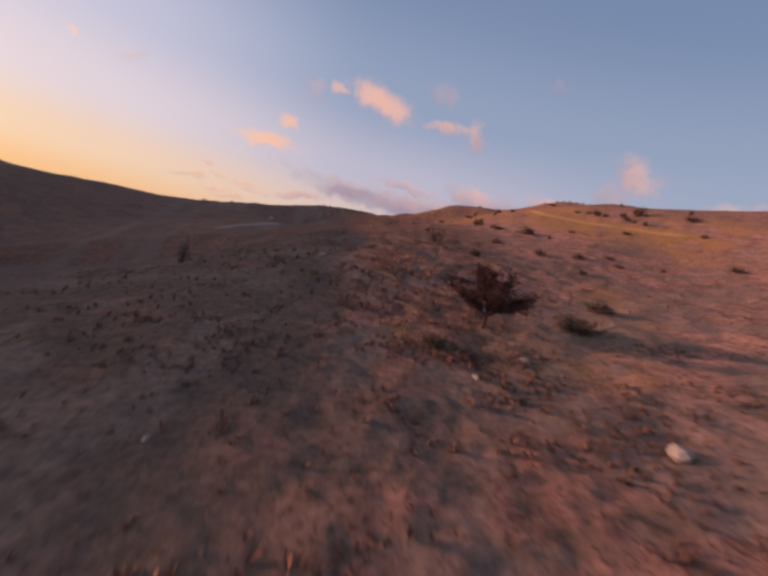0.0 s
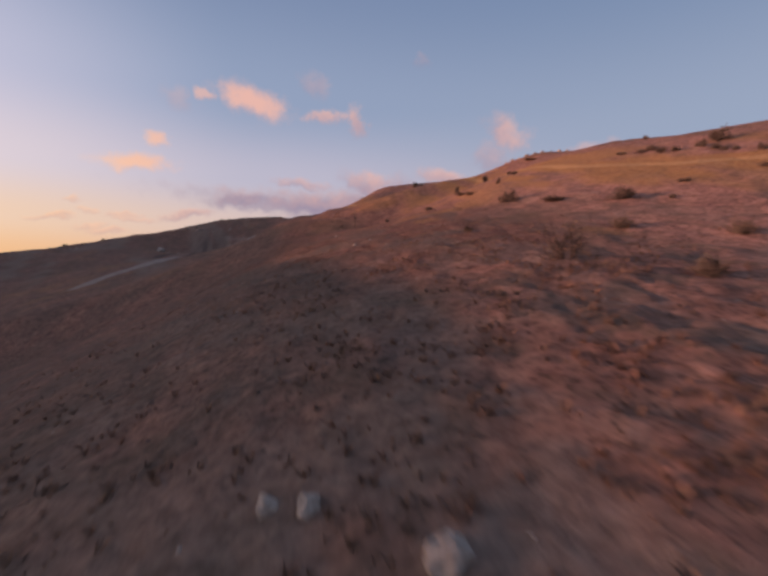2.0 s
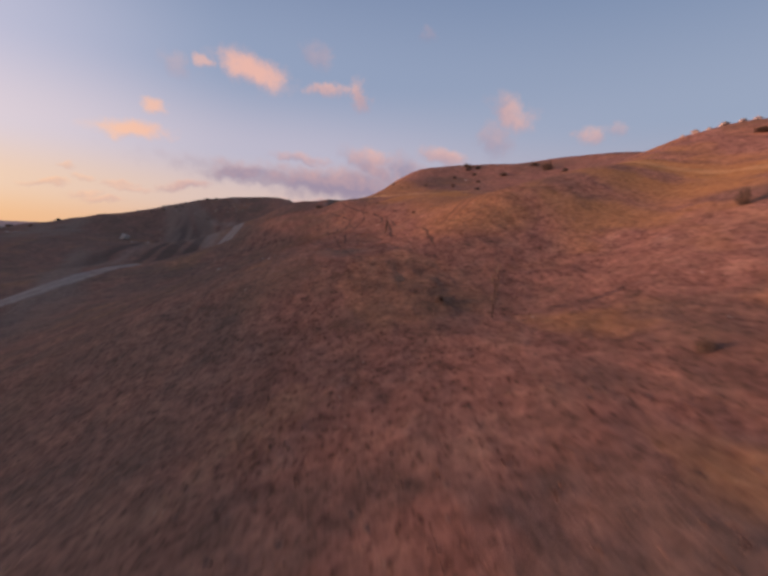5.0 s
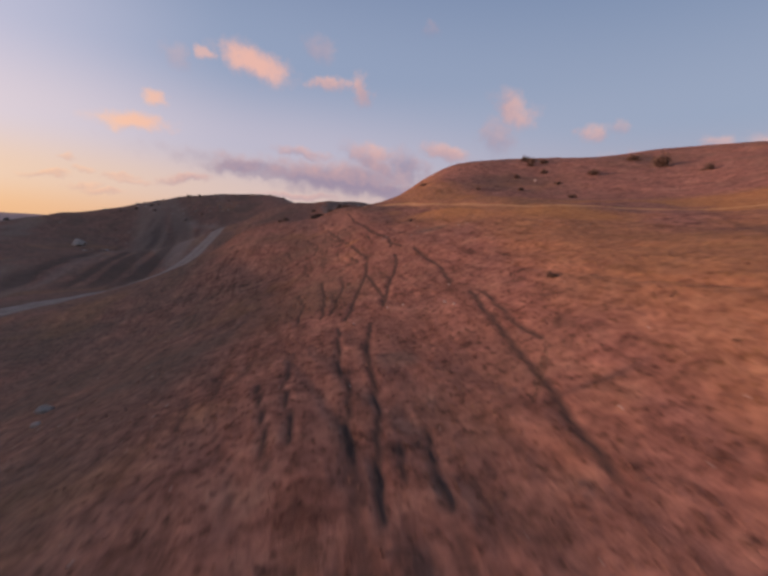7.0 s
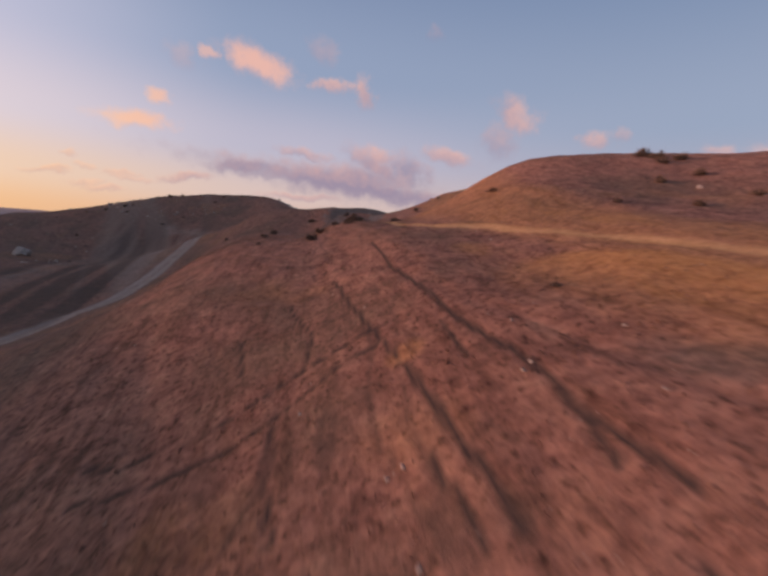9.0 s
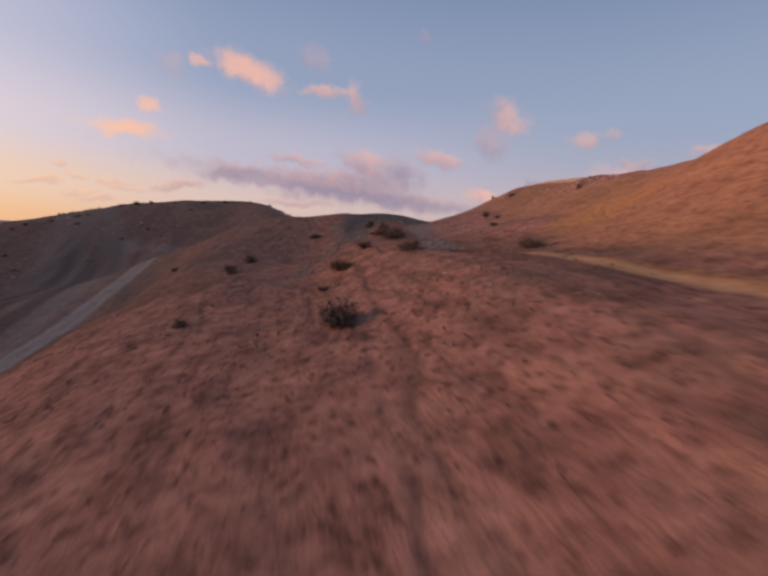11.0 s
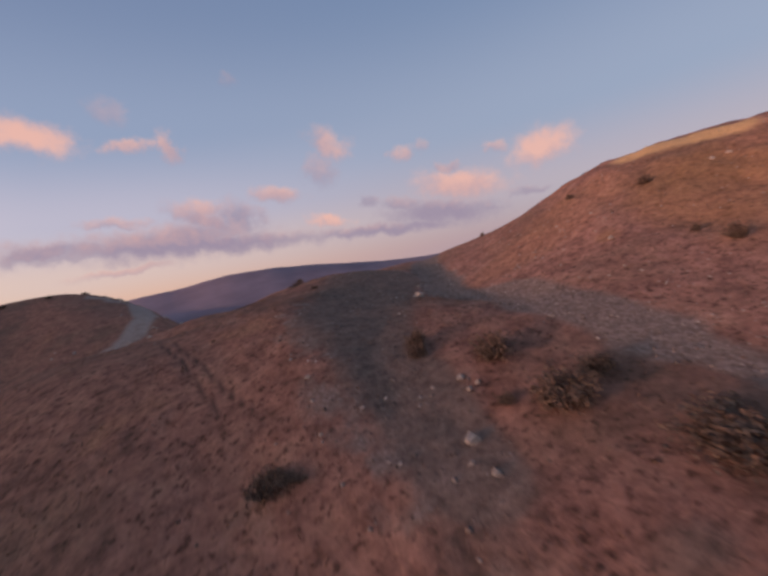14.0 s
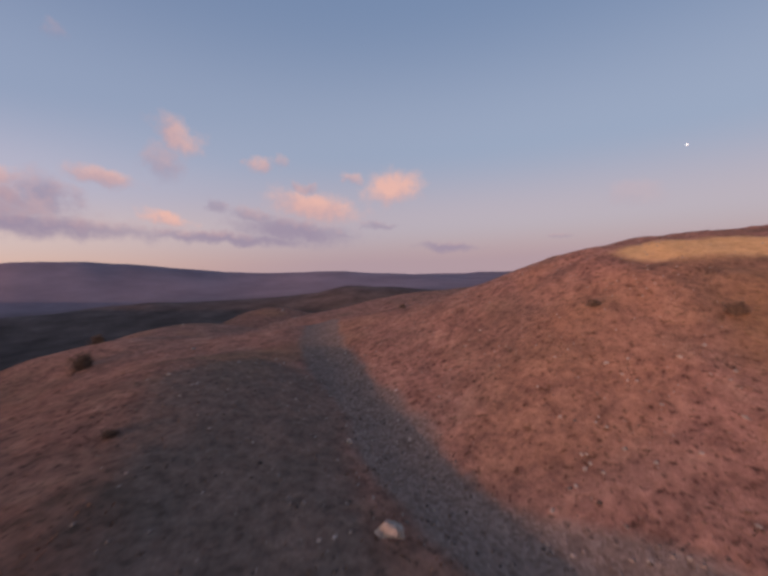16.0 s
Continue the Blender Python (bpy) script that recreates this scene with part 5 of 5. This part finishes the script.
tuft_v, tuft_f = [], []
for i in range(7):
    a = i * 2.4
    rad, out_ = 0.10 + 0.04 * (i % 3), 0.34 + 0.12 * ((i * 5) % 4) / 3
    cx, cy = math.cos(a), math.sin(a)
    b = len(tuft_v)
    tuft_v += [(cx * rad - cy * 0.07, cy * rad + cx * 0.07, -0.1), (cx * rad + cy * 0.07, cy * rad - cx * 0.07, -0.1), (cx * (rad + out_ * 0.4), cy * (rad + out_ * 0.4), 0.6), (cx * (rad + out_), cy * (rad + out_), 0.85 + 0.15 * (i % 2))]
    tuft_f += [(b, b + 1, b + 2), (b + 1, b + 3, b + 2), (b, b + 2, b + 3)]


def grass_chance(x, y, c):
    d = on_line(x, y, FLIGHT)
    clump = np.clip((fbm(x / 1.7, y / 1.7, 3, 90) - 0.36) * 5, 0.05, 1)
    return np.clip(1.15 - d / 24, 0.06, 1) * clump * (1 - 0.85 * turf_and_shade(x, y)) * (1 - 0.93 * c[0]) * (1 - 0.85 * c[4]) * (1 - c[3])


p, rg = sprinkle(290000, 5, grass_chance, (-26, -28), (34, 226))
big = np.interp(p[:, 1], [-10, 15, 35, 60], [1.35, 1.1, 0.6, 0.42])
size = (0.09 + 0.16 * rg.random(len(p)) ** 2) * big
tufts = scatter("grass_tufts", p, size, np.array(tuft_v), tuft_f, BLADES, 6, 0.35)
tagged(tufts, "tufts of dry reddish-brown grass covering the hillside", "grass", kind="stuff")

# ---------------------------------------------------------------- scrub and stones in the valley
clump_v = np.array([(math.cos(a) * q, math.sin(a) * q, h_) for a, q, h_ in ((0, 1.0, 0.1), (1.2, 0.9, 0.5), (2.4, 1.1, 0.2), (3.6, 0.9, 0.6), (4.9, 1.0, 0.15))] + [(0.1, 0.1, 1.0), (-0.2, 0.0, 0.8)])
clump_f = [(0, 1, 5), (1, 2, 5), (2, 3, 6), (3, 4, 6), (4, 0, 5), (5, 6, 4), (2, 6, 5)]


def valley_chance(x, y, c):
    return np.clip((fbm(x / 38, y / 38, 3, 33) - 0.42) * 5, 0.04, 1) * (np.hypot(x * 0.7 - 10, y - 150) > 105)


p, rg = sprinkle(9000, 21, valley_chance, (-330, 225), (230, 640))
p[:, 2] -= 0.15
valley_scrub = scatter("valley_scrub", p, (0.3 + 0.8 * rg.random(len(p)) ** 3) * np.clip(p[:, 1] / 330, 0.7, 1.6), clump_v, clump_f, TWIG, 22, 0.2)
tagged(valley_scrub, "dark low scrub dotted over the shaded valley", "scrub", kind="stuff")
p, rg = sprinkle(5000, 23, lambda x, y, c: np.clip((fbm(x / 24, y / 24, 3, 37) - 0.5) * 6, 0.02, 1) * (np.hypot(x * 0.7 - 10, y - 150) > 100), (-160, 228), (90, 400))
valley_stones = scatter("valley_stones", p, 0.2 + 0.7 * rg.random(len(p)) ** 3, octa, octa_f, STONE, 24)
tagged(valley_stones, "pale rocks strewn over the valley slopes", "rocks", kind="stuff")

# ---------------------------------------------------------------- low dark clumps between the grass
def clump_chance(x, y, c):
    d = on_line(x, y, FLIGHT)
    drift = np.clip((fbm(x / 3.5, y / 3.5, 4, 63) - 0.46) * 6, 0.01, 1)
    return np.clip(1.2 - d / 34, 0.05, 1) * drift * np.interp(y, [55, 75], [1.0, 0.12]) * (1 - c[0]) * (1 - c[3])


p, rg = sprinkle(30000, 31, clump_chance, (-22, -30), (46, 185))
p[:, 2] -= 0.03
size = (0.04 + 0.11 * rg.random(len(p)) ** 2.5) * np.interp(p[:, 1], [40, 80], [1.2, 0.55])
low_clumps = scatter("heather_clumps", p, size, clump_v * (1.0, 1.0, 0.6), clump_f, HEATHER, 32, 0.25)
tagged(low_clumps, "low dark olive-brown clumps of heath between dry grass", "heath", kind="stuff")

# ---------------------------------------------------------------- moon
def moon(az, el, dist, radius):
    bm = bmesh.new()
    bmesh.ops.create_uvsphere(bm, u_segments=24, v_segments=16, radius=radius)
    me = bpy.data.meshes.new("moon")
    bm.to_mesh(me)
    bm.free()
    k = Mat("moon_glow", 1.0, 0.0)
    k.colour((0.6, 0.6, 0.6))
    k.b.inputs["Emission Color"].default_value = (1.0, 0.97, 0.92, 1)
    k.b.inputs["Emission Strength"].default_value = 1.1
    me.materials.append(k.m)
    a, e = radians(az), radians(el)
    ob = new("moon", me)
    ob.location = (dist * math.sin(a) * math.cos(e), 190 + dist * math.cos(a) * math.cos(e), dist * math.sin(e) + 24)
    return tagged(ob, "small bright white moon in the evening sky", "moon", kind="structure")


moon(88.8, 11.5, 4200, 8)
